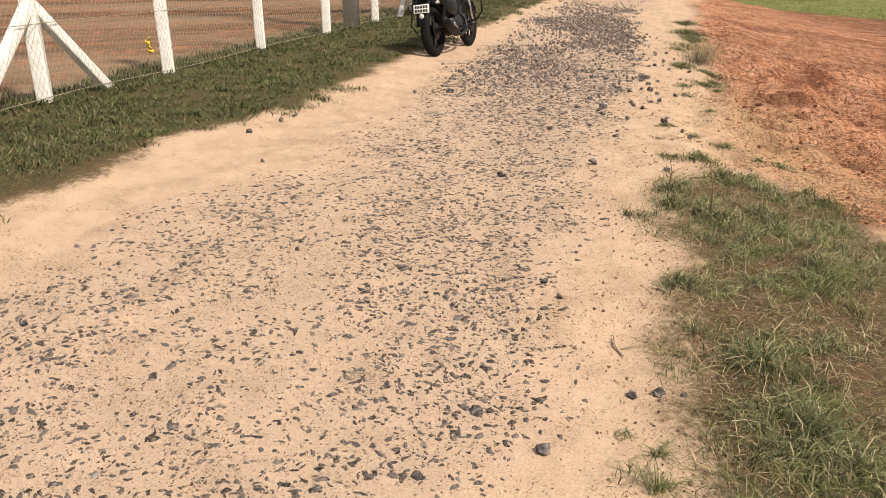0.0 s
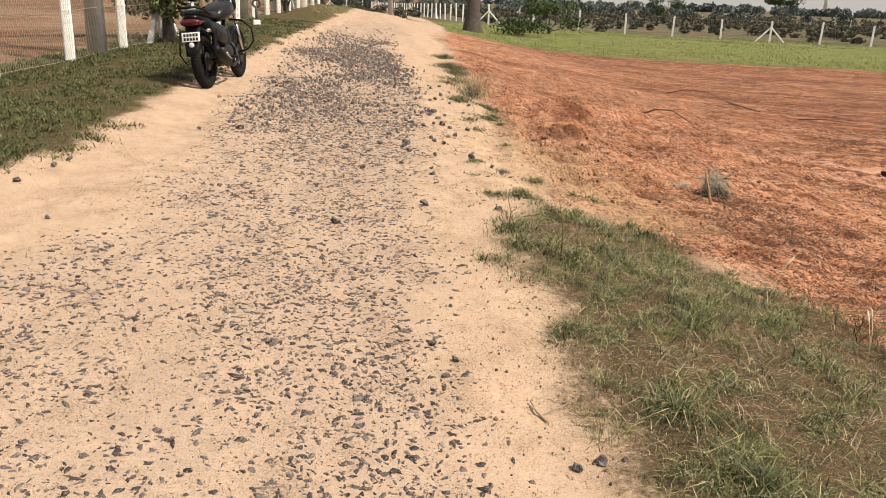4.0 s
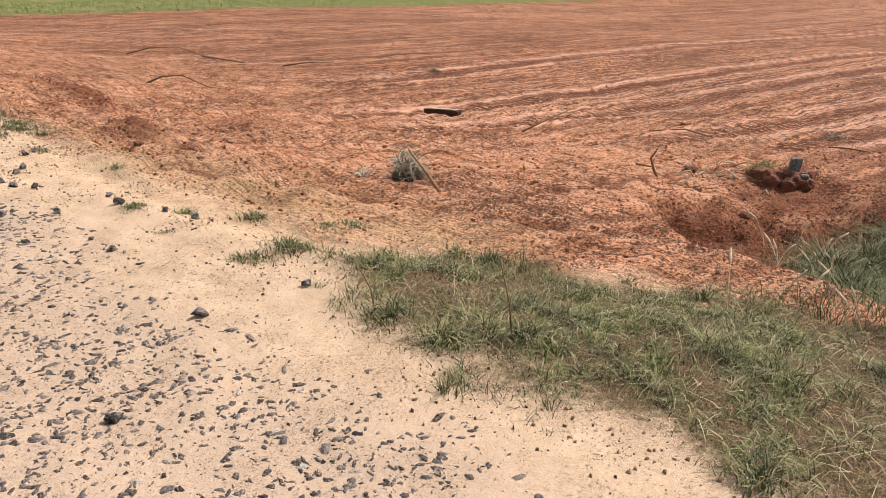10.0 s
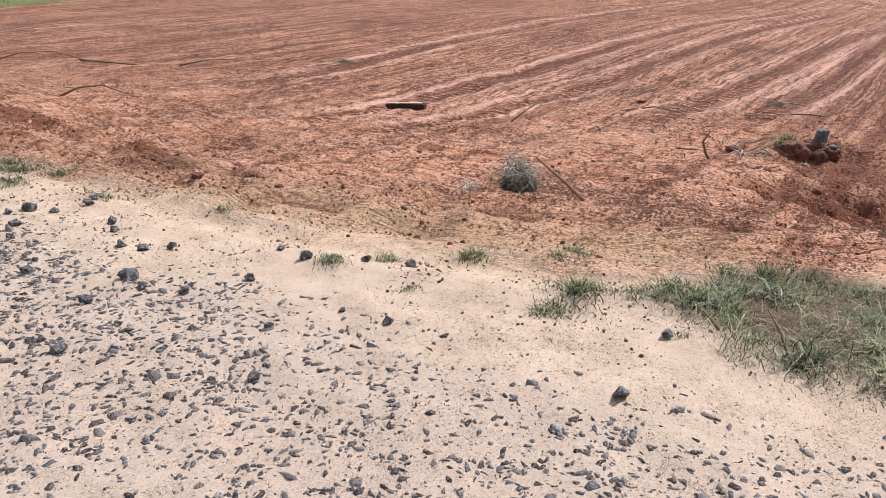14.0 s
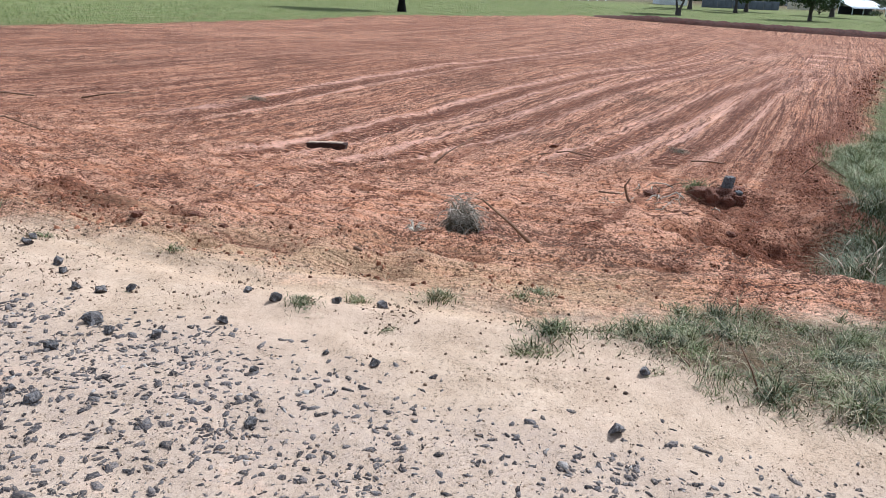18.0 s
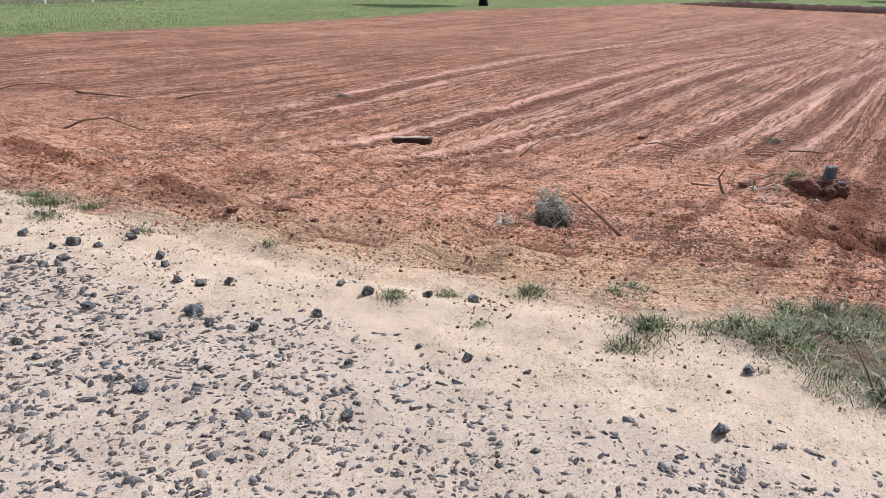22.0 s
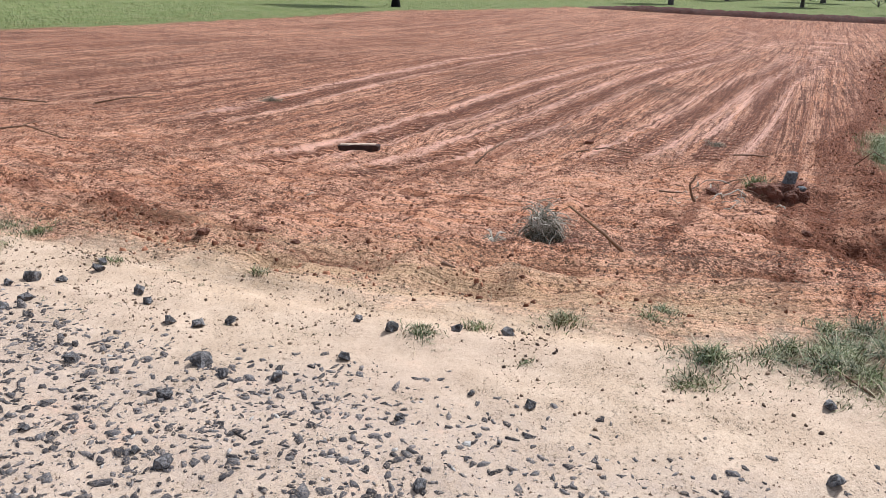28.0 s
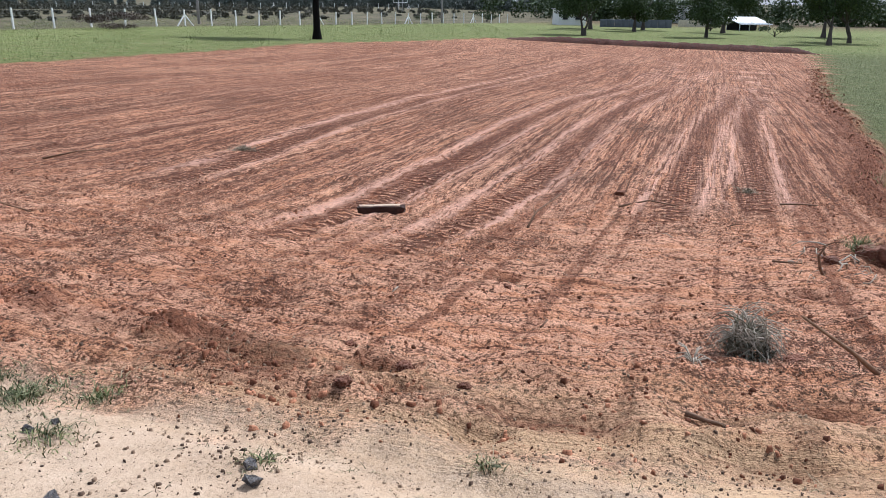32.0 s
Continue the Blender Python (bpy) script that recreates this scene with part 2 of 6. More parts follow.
    rough_land = k.calc("MAXIMUM", red, grass)
    h1 = k.calc("MULTIPLY", mid, k.calc("ADD", 0.2, k.calc("MULTIPLY", rough_land, 1.0)))
    h2 = k.calc("MULTIPLY", fine, k.calc("ADD", 0.08, k.calc("MULTIPLY", rough_land, 1.1)))
    h3 = k.calc("ADD", k.calc("MULTIPLY", grit, k.calc("ADD", 0.05, k.calc("MULTIPLY", red, 0.2))), k.calc("MULTIPLY", dust, 0.025))
    furrow = k.calc("MULTIPLY", k.calc("ADD", k.calc("MULTIPLY", wide, 0.8), k.calc("MULTIPLY", thin, 1.7)), red)
    tread = k.calc("MULTIPLY", k.calc("MULTIPLY", wave, lug), -0.5)
    k.bump(k.calc("ADD", k.calc("ADD", k.calc("ADD", h1, h2), h3), k.calc("ADD", furrow, tread)), 1.0, 0.028)
    return k.m


def stone_material():
    k = Mat("grey_stone", 0.9, 0, 0.15)
    a, b, r = k.noise(30, 5, 0.7), k.noise(160, 3, 0.7), k.island()
    c = k.ramp(r, (0.0, (0.026, 0.022, 0.023)), (0.45, (0.07, 0.06, 0.06)), (0.8, (0.135, 0.119, 0.116)), (0.97, (0.20, 0.165, 0.15)), (1.0, (0.46, 0.42, 0.38)))
    c = k.mix(k.ramp(a, (0.45, 0.0), (0.75, 0.6)), c, (0.23, 0.205, 0.195))
    c = k.mix(k.ramp(b, (0.36, 0.7), (0.44, 0.0)), c, (0.022, 0.018, 0.018))
    k.color(k.mix(k.ramp(k.calc("ADD", k.calc("MULTIPLY", b, 0.6), k.calc("MULTIPLY", k.noise(55, 4, 0.75), 0.4)), (0.52, 0.0), (0.61, 0.8)), c, (0.34, 0.255, 0.19)))
    k.bump(b, 0.9, 0.008)
    return k.m


def rock_material():
    k = Mat("dark_rock", 0.9, 0, 0.15)
    a, b, r = k.noise(42, 6, 0.75), k.noise(200, 3, 0.7), k.each()
    c = k.mix(r, (0.026, 0.024, 0.025), (0.085, 0.078, 0.08))
    c = k.mix(k.ramp(a, (0.47, 0.0), (0.62, 0.85)), c, (0.27, 0.25, 0.245))
    k.color(k.mix(k.ramp(b, (0.54, 0.0), (0.68, 0.55)), c, (0.32, 0.25, 0.19)))
    k.bump(a, 0.9, 0.016)
    return k.m


def blade_material(name, *tones, rough=0.6, patch=None):
    k = Mat(name, rough, 0, 0.25)
    n = len(tones) - 1
    c = k.ramp(k.island(), *[(i / n, t) for i, t in enumerate(tones)])
    c = k.mix(k.ramp(k.noise(7.0, 4, 0.7), (0.46, 0.0), (0.62, 0.6)), c, tuple(v * 0.9 for v in tones[0]))
    if patch:
        c = k.mix(k.ramp(k.noise(8.0, 3, 0.6), (0.48, 0.0), (0.62, 0.4)), c, patch)
        c = k.mix(k.ramp(k.noise(5.3, 3, 0.6, (1, 1, 1, 1.1)), (0.54, 0.0), (0.68, 0.5)), c, (0.22, 0.17, 0.09))
    k.color(c)
    k.b.inputs["Subsurface Weight"].default_value = 0.0
    return k.m


def crumb_material():
    k = Mat("soil_crumb", 0.95, 0, 0.1)
    k.color(k.ramp(k.island(), (0.0, (0.05, 0.034, 0.027)), (0.5, (0.17, 0.11, 0.075)), (1.0, (0.33, 0.235, 0.16))))
    k.bump(k.noise(200, 3), 0.6, 0.004)
    return k.m


def clod_material():
    k = Mat("soil_clod", 0.95, 0, 0.1)
    c = k.ramp(k.island(), (0.0, (0.05, 0.02, 0.012)), (0.5, (0.22, 0.088, 0.048)), (1.0, (0.54, 0.25, 0.145)))
    k.color(k.mix(k.ramp(k.noise(90, 4), (0.4, 0.5), (0.6, 0.0)), c, (0.08, 0.03, 0.018)))
    k.bump(k.noise(140, 3), 0.6, 0.006)
    return k.m


# distance haze is mixed into these pale bluish leaf tones
HAZE = blade_material("haze_tinted_leaves", (0.12, 0.15, 0.15), (0.16, 0.19, 0.19), (0.2, 0.23, 0.22))
SOIL, STONE, ROCK, CLOD, CRUMB = soil_material(), stone_material(), rock_material(), clod_material(), crumb_material()
GRASS = blade_material("grass_blades", (0.075, 0.10, 0.03), (0.14, 0.175, 0.05), (0.22, 0.25, 0.085), (0.13, 0.16, 0.07), (0.30, 0.29, 0.14), (0.46, 0.38, 0.22))
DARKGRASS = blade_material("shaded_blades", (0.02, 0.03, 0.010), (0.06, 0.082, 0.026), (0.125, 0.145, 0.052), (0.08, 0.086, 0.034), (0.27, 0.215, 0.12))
MIXGRASS = blade_material("verge_blades", (0.015, 0.02, 0.009), (0.075, 0.095, 0.032), (0.22, 0.235, 0.095), (0.04, 0.053, 0.025), (0.12, 0.138, 0.054), (0.32, 0.305, 0.17), (0.58, 0.49, 0.31), patch=(0.20, 0.22, 0.066))
MAT = blade_material("trodden_blades", (0.02, 0.02, 0.010), (0.085, 0.09, 0.036), (0.20, 0.155, 0.08), (0.045, 0.055, 0.022), (0.13, 0.138, 0.056), (0.52, 0.42, 0.26))
FARGRASS = blade_material("meadow_blades", (0.07, 0.09, 0.028), (0.18, 0.215, 0.065), (0.26, 0.29, 0.10), (0.36, 0.36, 0.16))
LAWN = blade_material("cut_grass_blades", (0.05, 0.068, 0.022), (0.12, 0.15, 0.048), (0.19, 0.22, 0.08), (0.29, 0.30, 0.14))
WEED = blade_material("weed_blades", (0.03, 0.04, 0.016), (0.085, 0.10, 0.04), (0.155, 0.17, 0.075), (0.27, 0.26, 0.14))
STRAW = blade_material("straw", (0.22, 0.16, 0.09), (0.42, 0.33, 0.2), (0.52, 0.43, 0.29), (0.30, 0.2, 0.11))
HAY = blade_material("grey_hay", (0.035, 0.032, 0.02), (0.11, 0.098, 0.062), (0.23, 0.20, 0.135), (0.42, 0.365, 0.255), (0.54, 0.47, 0.34))
DARKHAY = blade_material("dark_hay", (0.018, 0.018, 0.013), (0.05, 0.05, 0.034), (0.10, 0.096, 0.065), (0.26, 0.235, 0.17))
LEAF = blade_material("tree_leaves", (0.022, 0.04, 0.014), (0.045, 0.07, 0.022), (0.07, 0.10, 0.03))
SCRUB = blade_material("dry_scrub", (0.05, 0.053, 0.036), (0.085, 0.084, 0.06), (0.13, 0.118, 0.086))
# the grey-blue cast of far haze is part of this leaf colour
PALM = blade_material("hazed_far_leaves", (0.065, 0.08, 0.074), (0.085, 0.102, 0.092), (0.11, 0.128, 0.112))
DARKBARK = plain("black_bark", (0.009, 0.008, 0.008), 0.95, 0, 9, 0.4, 0.8, 0.02, spec=0.05)
BARK = plain("bark", (0.085, 0.07, 0.06), 0.9, 0, 9, 0.45, 0.8, 0.02)
WOOD = plain("dead_wood", (0.20, 0.115, 0.07), 0.9, 0, 25, 0.5, 0.6, 0.006)
WHITE = plain("white_limewash", (0.80, 0.80, 0.78), 0.8, 0, 9, 0.16, 0.35, 0.004)
GREENP = plain("green_paint", (0.03, 0.17, 0.12), 0.6, 0, 12, 0.3)
FRESH = plain("fresh_dug_soil", (0.19, 0.075, 0.044), 0.95, 0, 6, 0.6, 0.9, 0.05, False)
CONCRETE = plain("grey_concrete", (0.36, 0.345, 0.34), 0.85, 0, 6, 0.25, 0.4, 0.006)
WIRE = plain("galvanised_wire", (0.36, 0.31, 0.22), 0.6, 0.4, 30, 0.2, 0.05)
GRANITE = plain("split_granite", (0.22, 0.215, 0.215), 0.8, 0, 40, 0.75, 1.0, 0.02)


# ---- the lie of the land ----
GX = (-60, -12, -4, -1.4, 0.3, 1, 1.6, 2.1, 3.1, 3.7, 5.2, 7, 9, 11, 14, 19, 30, 60, 100)
GZ = (-0.3, -0.1, -0.02, -0.03, -0.15, -0.16, -0.175, -0.235, -0.33, -0.45, -0.585, -0.78, -0.92, -1.02, -1.06, -1.12, -1.5, -1.9, -2.0)


def lattice(seed):
    return np.random.RandomState(seed).rand(128, 128)


TABLES = [np.pad(lattice(n), (0, 1), mode="wrap").astype(np.float32).ravel() for n in range(12)]


def vnoise(x, y, seed=0):
    """Smooth value noise from 0 to 1 over arrays."""
    x, y = np.asarray(x, float), np.asarray(y, float)
    i, j = np.floor(x), np.floor(y)
    u, v = (x - i).astype(np.float32), (y - j).astype(np.float32)
    u, v = u * u * (3 - 2 * u), v * v * (3 - 2 * v)
    t = TABLES[seed % 12]
    q = (i.astype(np.int32) & 127) * 129 + (j.astype(np.int32) & 127)
    a, c = t[q], t[q + 1]
    return (a + (t[q + 129] - a) * u) * (1 - v) + (c + (t[q + 130] - c) * u) * v


def fbm(x, y, seed=0, octaves=4):
    s, a, w = 0, 0.5, 0
    for o in range(octaves):
        s, w = s + a * vnoise(x * 2 ** o + 17.3 * o, y * 2 ** o + 5.1 * o, seed + o), w + a
        a *= 0.55
    return s / w


def base_height(x, y):
    """The land without small relief: it rises along the track and falls off to the field."""
    off = np.interp(y, (-50, 7, 12, 18, 30, 60), (0, 0, 1.0, 2.5, 5, 6)) * np.clip((14 - x) / 10, 0, 1)
    along = np.interp(y, (-80, -40, -10, 1.5, 2.2, 3.1, 4.5, 35, 46, 60, 120), (-0.8, -0.65, -0.3, -0.012, 0.012, 0.068, 0.121, 0.92, 0.8, 0.7, 0.5))
    sag = 0.12 * np.exp(-((x - 7) / 2.5) ** 2 - ((y - 9) / 2.5) ** 2)
    return along + np.interp(x - off, GX, GZ) - sag


def smooth(a, b, v):
    t = np.clip((v - a) / (b - a), 0, 1)
    return t * t * (3 - 2 * t)


def verge_left(y):
    """x of the grass edge on the fence side of the track."""
    return np.interp(y, (-40, 1, 3.7, 4.1, 5.2, 6.2, 9, 13, 17.9, 30, 60, 190), (-6, -2.5, -2.23, -2.0, -1.78, -1.28, -0.76, 0.26, 1.5, 4.6, 11, 33))


def field_near(y):
    """x where the sand of the track ends and the red field begins."""
    return np.interp(y, (-40, 2, 3.9, 4.4, 5.2, 6, 7, 8.5, 9.2, 13.8, 20, 27, 60, 190), (2.7, 2.4, 2.2, 2.08, 2.0, 2.05, 2.2, 2.6, 2.9, 3.7, 5.2, 7.4, 16, 38))


def field_far(x):
    return np.interp(x, (5, 7.4, 9.3, 13, 17, 26, 32, 40, 53, 60, 77, 90), (28, 27, 24.8, 23.8, 22.8, 21.6, 20.8, 18.5, 16.1, 11.5, 2.2, -8))


def field_right(x):
    return np.interp(x, (2.5, 6.4, 9.6, 12.3, 16.4, 24, 43, 65, 120), (2.7, 2.4, 1.8, 0.4, -1.2, -4.1, -12.2, -21.3, -44))


def bank_x(y):
    return np.interp(y, (-60, -21, 2.5, 30), (50, 64.5, 74, 84))


def strip_in(y):
    return np.interp(y, (-40, 0, 1.7, 2.2, 2.8, 3.2, 3.7, 4.25, 4.9), (0.3, 0.55, 0.68, 0.85, 0.88, 1.0, 1.12, 1.2, 1.7))


def strip_out(y):
    return np.interp(y, (-40, 1.5, 2.5, 3.3, 3.6, 4.4, 4.9), (3.2, 3.0, 2.62, 2.55, 2.44, 2.24, 1.75))


def fence_x(y):
    return -3.35 + 0.262 * (y - 6.3)


DENTS = ((2.87, 7.2, 0.13), (2.52, 6.94, 0.09), (2.67, 6.68, 0.2), (2.35, 6.0, 0.16), (2.68, 6.09, 0.1), (4.61, 6.41, 0.1), (3.8, 7.66, 0.13), (2.85, 5.62, 0.14), (4.82, 4.82, 0.11), (3.38, 4.74, 0.1),
         (3.27, 7.94, 0.16), (5.09, 6.67, 0.1), (5.76, 7.43, 0.12), (6.6, 3.95, 0.12), (8.79, 4.16, 0.14), (3.1, 7.35, 0.12), (4.1, 8.1, 0.14), (3.0, 4.5, 0.16), (6.3, 8.6, 0.14))


TRACKS = (
    ((5.6, 9.2, 15.6, 20.8, 42), (7.6, 6.25, 4.26, 2.36, -6)),
    ((6.2, 9.4, 15.9, 21.2, 43), (8.6, 7.5, 5.6, 3.7, -4.6)),
    ((7.2, 10.6, 16.3, 22.0, 45), (5.15, 3.95, 1.95, -0.4, -9)),
    ((7.6, 11.5, 17.5, 23.2, 46), (4.1, 2.7, 0.7, -1.6, -10)),
    ((8.5, 14, 22, 34, 60), (10.3, 9.2, 6.9, 3.5, -5)),
)


def land_zone(x, y):
    """Masks from 0 to 1: red soil, grass, darker soil, field past the fence, gravelled crown."""
    wob = (fbm(x * 1.3, y * 1.3, 3) - 0.5) * 0.5 + (fbm(x * 6, y * 6, 5) - 0.5) * 0.25
    far = np.maximum(1, np.hypot(x, y) / 12)
    inside = np.minimum(np.minimum(x - field_near(y), (field_far(x) - y) * 0.6), np.minimum((y - field_right(x)) * 0.8, bank_x(y) - x))
    red = smooth(-0.25, 0.4, np.where(y > 27.5, -9, x - field_near(y)) + wob * 1.1)
    strip = np.minimum(np.minimum(x - strip_in(y), strip_out(y) - x), 4.95 - y)
    grass = smooth(-0.12, 0.25, strip + wob * 0.9) * 0.8
    grass = np.maximum(grass, smooth(-0.15, 0.2, verge_left(y) - x + wob * 0.8) * 0.85)
    past = np.where(x > field_near(y), np.maximum(np.maximum(y - field_far(x), field_right(x) - y - 0.3), x - bank_x(y) - 0.8), -9)
    past = np.where(x > field_near(y), np.maximum(past, -inside - 0.1), past)
    road_far = np.where((y > 27) & (x > verge_left(y)), np.maximum(x - field_near(y), -9), -9)
    grass = np.maximum(grass, smooth(-0.15, 0.3, np.maximum(past, road_far) + wob * np.minimum(far, 1.5)))
    left = smooth(-0.4, 0.5, fence_x(y) - 0.5 - x + wob * 1.5) * np.clip(1.25 - fbm(x * 0.35, y * 0.8, 7) * 0.9, 0, 1)
    grass = np.where(x < fence_x(y) - 0.3, grass * (1 - left), grass)
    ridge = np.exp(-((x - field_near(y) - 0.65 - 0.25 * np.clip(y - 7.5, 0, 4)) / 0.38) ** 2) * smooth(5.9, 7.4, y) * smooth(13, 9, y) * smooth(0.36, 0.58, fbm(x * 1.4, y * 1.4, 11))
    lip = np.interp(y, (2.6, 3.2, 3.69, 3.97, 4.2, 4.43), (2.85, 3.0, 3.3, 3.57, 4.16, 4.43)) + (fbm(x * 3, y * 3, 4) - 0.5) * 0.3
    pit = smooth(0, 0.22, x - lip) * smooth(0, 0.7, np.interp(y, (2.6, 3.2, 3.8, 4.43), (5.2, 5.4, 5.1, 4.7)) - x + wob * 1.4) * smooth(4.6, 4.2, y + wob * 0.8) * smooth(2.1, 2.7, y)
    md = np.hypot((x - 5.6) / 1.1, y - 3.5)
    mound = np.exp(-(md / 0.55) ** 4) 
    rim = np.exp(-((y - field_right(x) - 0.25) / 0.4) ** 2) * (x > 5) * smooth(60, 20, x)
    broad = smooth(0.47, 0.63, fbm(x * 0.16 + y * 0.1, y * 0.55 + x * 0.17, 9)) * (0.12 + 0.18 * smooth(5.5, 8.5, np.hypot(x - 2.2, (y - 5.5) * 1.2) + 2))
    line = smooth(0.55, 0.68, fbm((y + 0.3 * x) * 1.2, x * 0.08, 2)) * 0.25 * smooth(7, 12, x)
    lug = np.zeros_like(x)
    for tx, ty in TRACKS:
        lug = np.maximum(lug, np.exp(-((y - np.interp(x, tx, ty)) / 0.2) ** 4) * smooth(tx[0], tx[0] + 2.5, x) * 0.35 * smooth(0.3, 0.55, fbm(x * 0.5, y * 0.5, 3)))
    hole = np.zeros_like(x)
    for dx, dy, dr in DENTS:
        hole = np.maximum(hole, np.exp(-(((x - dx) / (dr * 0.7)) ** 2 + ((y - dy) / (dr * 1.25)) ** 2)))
    # darker soil along the ridge, rim and tracks and in the hollows
    dark_soil = np.clip(np.maximum.reduce([hole * 1.1, ridge * 1.15, pit * 1.35, mound * 0.8, rim * 0.9, broad, line, lug]) + wob * 0.5, 0, 1) * red
    crown = smooth(-0.1, 0.35, np.minimum(x - np.interp(y, (0, 2.7, 3.6, 4.5, 9, 15, 30), (-1.9, -1.7, -1.55, -0.85, -0.1, 1.0, 5)), np.interp(y, (0, 1.7, 2.7, 3.8, 4.9, 6.6, 10.3, 15, 30), (0.3, 0.36, 0.48, 0.75, 1.05, 1.4, 2.35, 3.0, 7)) - x) + wob)
    crown = np.where(y > 24, 0, crown)
    grass = np.where((x > field_near(y)) & (inside > 0.4), grass * 0.5, grass)
    return red, grass, dark_soil, left, crown, ridge, pit, mound, rim, hole




def land_height(x, y, masks):
    """The land with its ruts, furrows, pit, mounds and clods."""
    red, grass, dark_soil, left, crown, ridge, pit, mound, rim, hole = masks
    near = np.clip(18 / np.maximum(4, np.hypot(x - 2, y - 5)), 0, 1)
    z = base_height(x, y)
    z = z + red * ((fbm(x * 1.1, y * 1.1, 1) - 0.5) * 0.05 + (fbm(x * 6, y * 6, 2, 4) - 0.5) * 0.11 * np.clip(7 / np.maximum(3, np.hypot(x - 2, y - 5)), 0, 1))
    lines = red * smooth(6, 10, x)
    z = z + lines * (fbm((y + 0.3 * x) * 2.4, x * 0.12, 4, 3) - 0.5) * 0.03 * np.clip(9 / np.maximum(3, np.hypot(x - 3, y - 5)), 0, 1) ** 2 + lines * (fbm((y + 0.28 * x) * 8, x * 0.3, 6, 2) - 0.5) * 0.03 * np.clip(5 / np.maximum(2, np.hypot(x - 3, y - 5)), 0, 1) ** 2
    z = z + (red - lines) * (fbm((x - field_near(y)) * 5, y * 0.8, 4, 3) - 0.5) * 0.07
    z = z + ridge * (0.045 + 0.16 * (fbm(x * 4, y * 4, 8) - 0.5)) * red - hole * 0.06
    z = z - pit * (0.23 + 0.28 * (fbm(x * 4, y * 4, 5) - 0.5)) - mound * (0.08 + 0.12 * (fbm(x * 5, y * 5, 7) - 0.5)) + 0.16 * np.exp(-((x - 6.3) / 0.3) ** 2 - ((y - 3.6) / 0.34) ** 2) + rim * (0.10 + 0.2 * (fbm(x * 4, y * 4, 6) - 0.5)) * near
    for n, (tx, ty) in enumerate(TRACKS):
        d = y - np.interp(x, tx, ty)
        on = smooth(tx[0] - 0.5, tx[0] + 0.8, x) * smooth(60, 30, x)
        z = z - on * 0.022 * np.exp(-(d / 0.22) ** 2) + on * 0.016 * np.exp(-((np.abs(d) - 0.42) / 0.13) ** 2)
    sand = (1 - red) * (1 - left)
    z = z + sand * ((fbm(x * 2.2, y * 1.2, 6) - 0.5) * 0.05 + (fbm(x * 11, y * 11, 3, 3) - 0.5) * 0.018 * near)
    rut = x - verge_left(y) - 0.55
    brim = x - field_near(y) + 0.12 * np.sin(y * 1.3)
    z = z + 0.013 * np.sin(brim * 15) * np.exp(-((brim + 0.05) / 0.42) ** 2) * smooth(3.6, 4.6, y)
    z = z - sand * 0.03 * np.exp(-(rut / 0.3) ** 2)
    z = z + grass * (fbm(x * 3, y * 3, 9, 3) - 0.4) * 0.06 + left * (fbm((y - 0.2 * x) * 1.6, x * 0.3, 5, 3) - 0.5) * 0.16
    return z


def spread(lo, a, b, hi, step, grow_lo, grow_hi):
    """Grid lines: even between a and b, wider and wider outside."""
    mid = list(np.arange(a, b + step / 2, step))
    out, s, v = [], step, mid[-1]
    while v < hi:
        s *= grow_hi
        v += s
        out.append(v)
    low, s, v = [], step, mid[0]
    while v > lo:
        s *= grow_lo
        v -= s
        low.append(v)
    return np.array(low[::-1] + mid + out)


def quick_mesh(name, verts, faces, k, mat, sharp=False):
    """A mesh from arrays: faces is a list of index arrays, all with k corners or of their own widths."""
    me = bpy.data.meshes.new(name)
    blocks = faces if isinstance(faces, list) else [faces]
    loops = np.concatenate([f.ravel() for f in blocks])
    sizes = np.concatenate([np.full(len(f), f.shape[1]) for f in blocks])
    me.vertices.add(len(verts))
    me.vertices.foreach_set("co", np.asarray(verts, np.float32).ravel())
    me.loops.add(len(loops))
    me.loops.foreach_set("vertex_index", loops.astype(np.int32))
    me.polygons.add(len(sizes))
    me.polygons.foreach_set("loop_start", np.concatenate([[0], np.cumsum(sizes)[:-1]]).astype(np.int32))
    me.polygons.foreach_set("loop_total", sizes.astype(np.int32))
    if not sharp:
        me.polygons.foreach_set("use_smooth", np.ones(len(sizes), bool))
    me.update(calc_edges=True)
    me.materials.append(mat)
    return me


GRID = {}


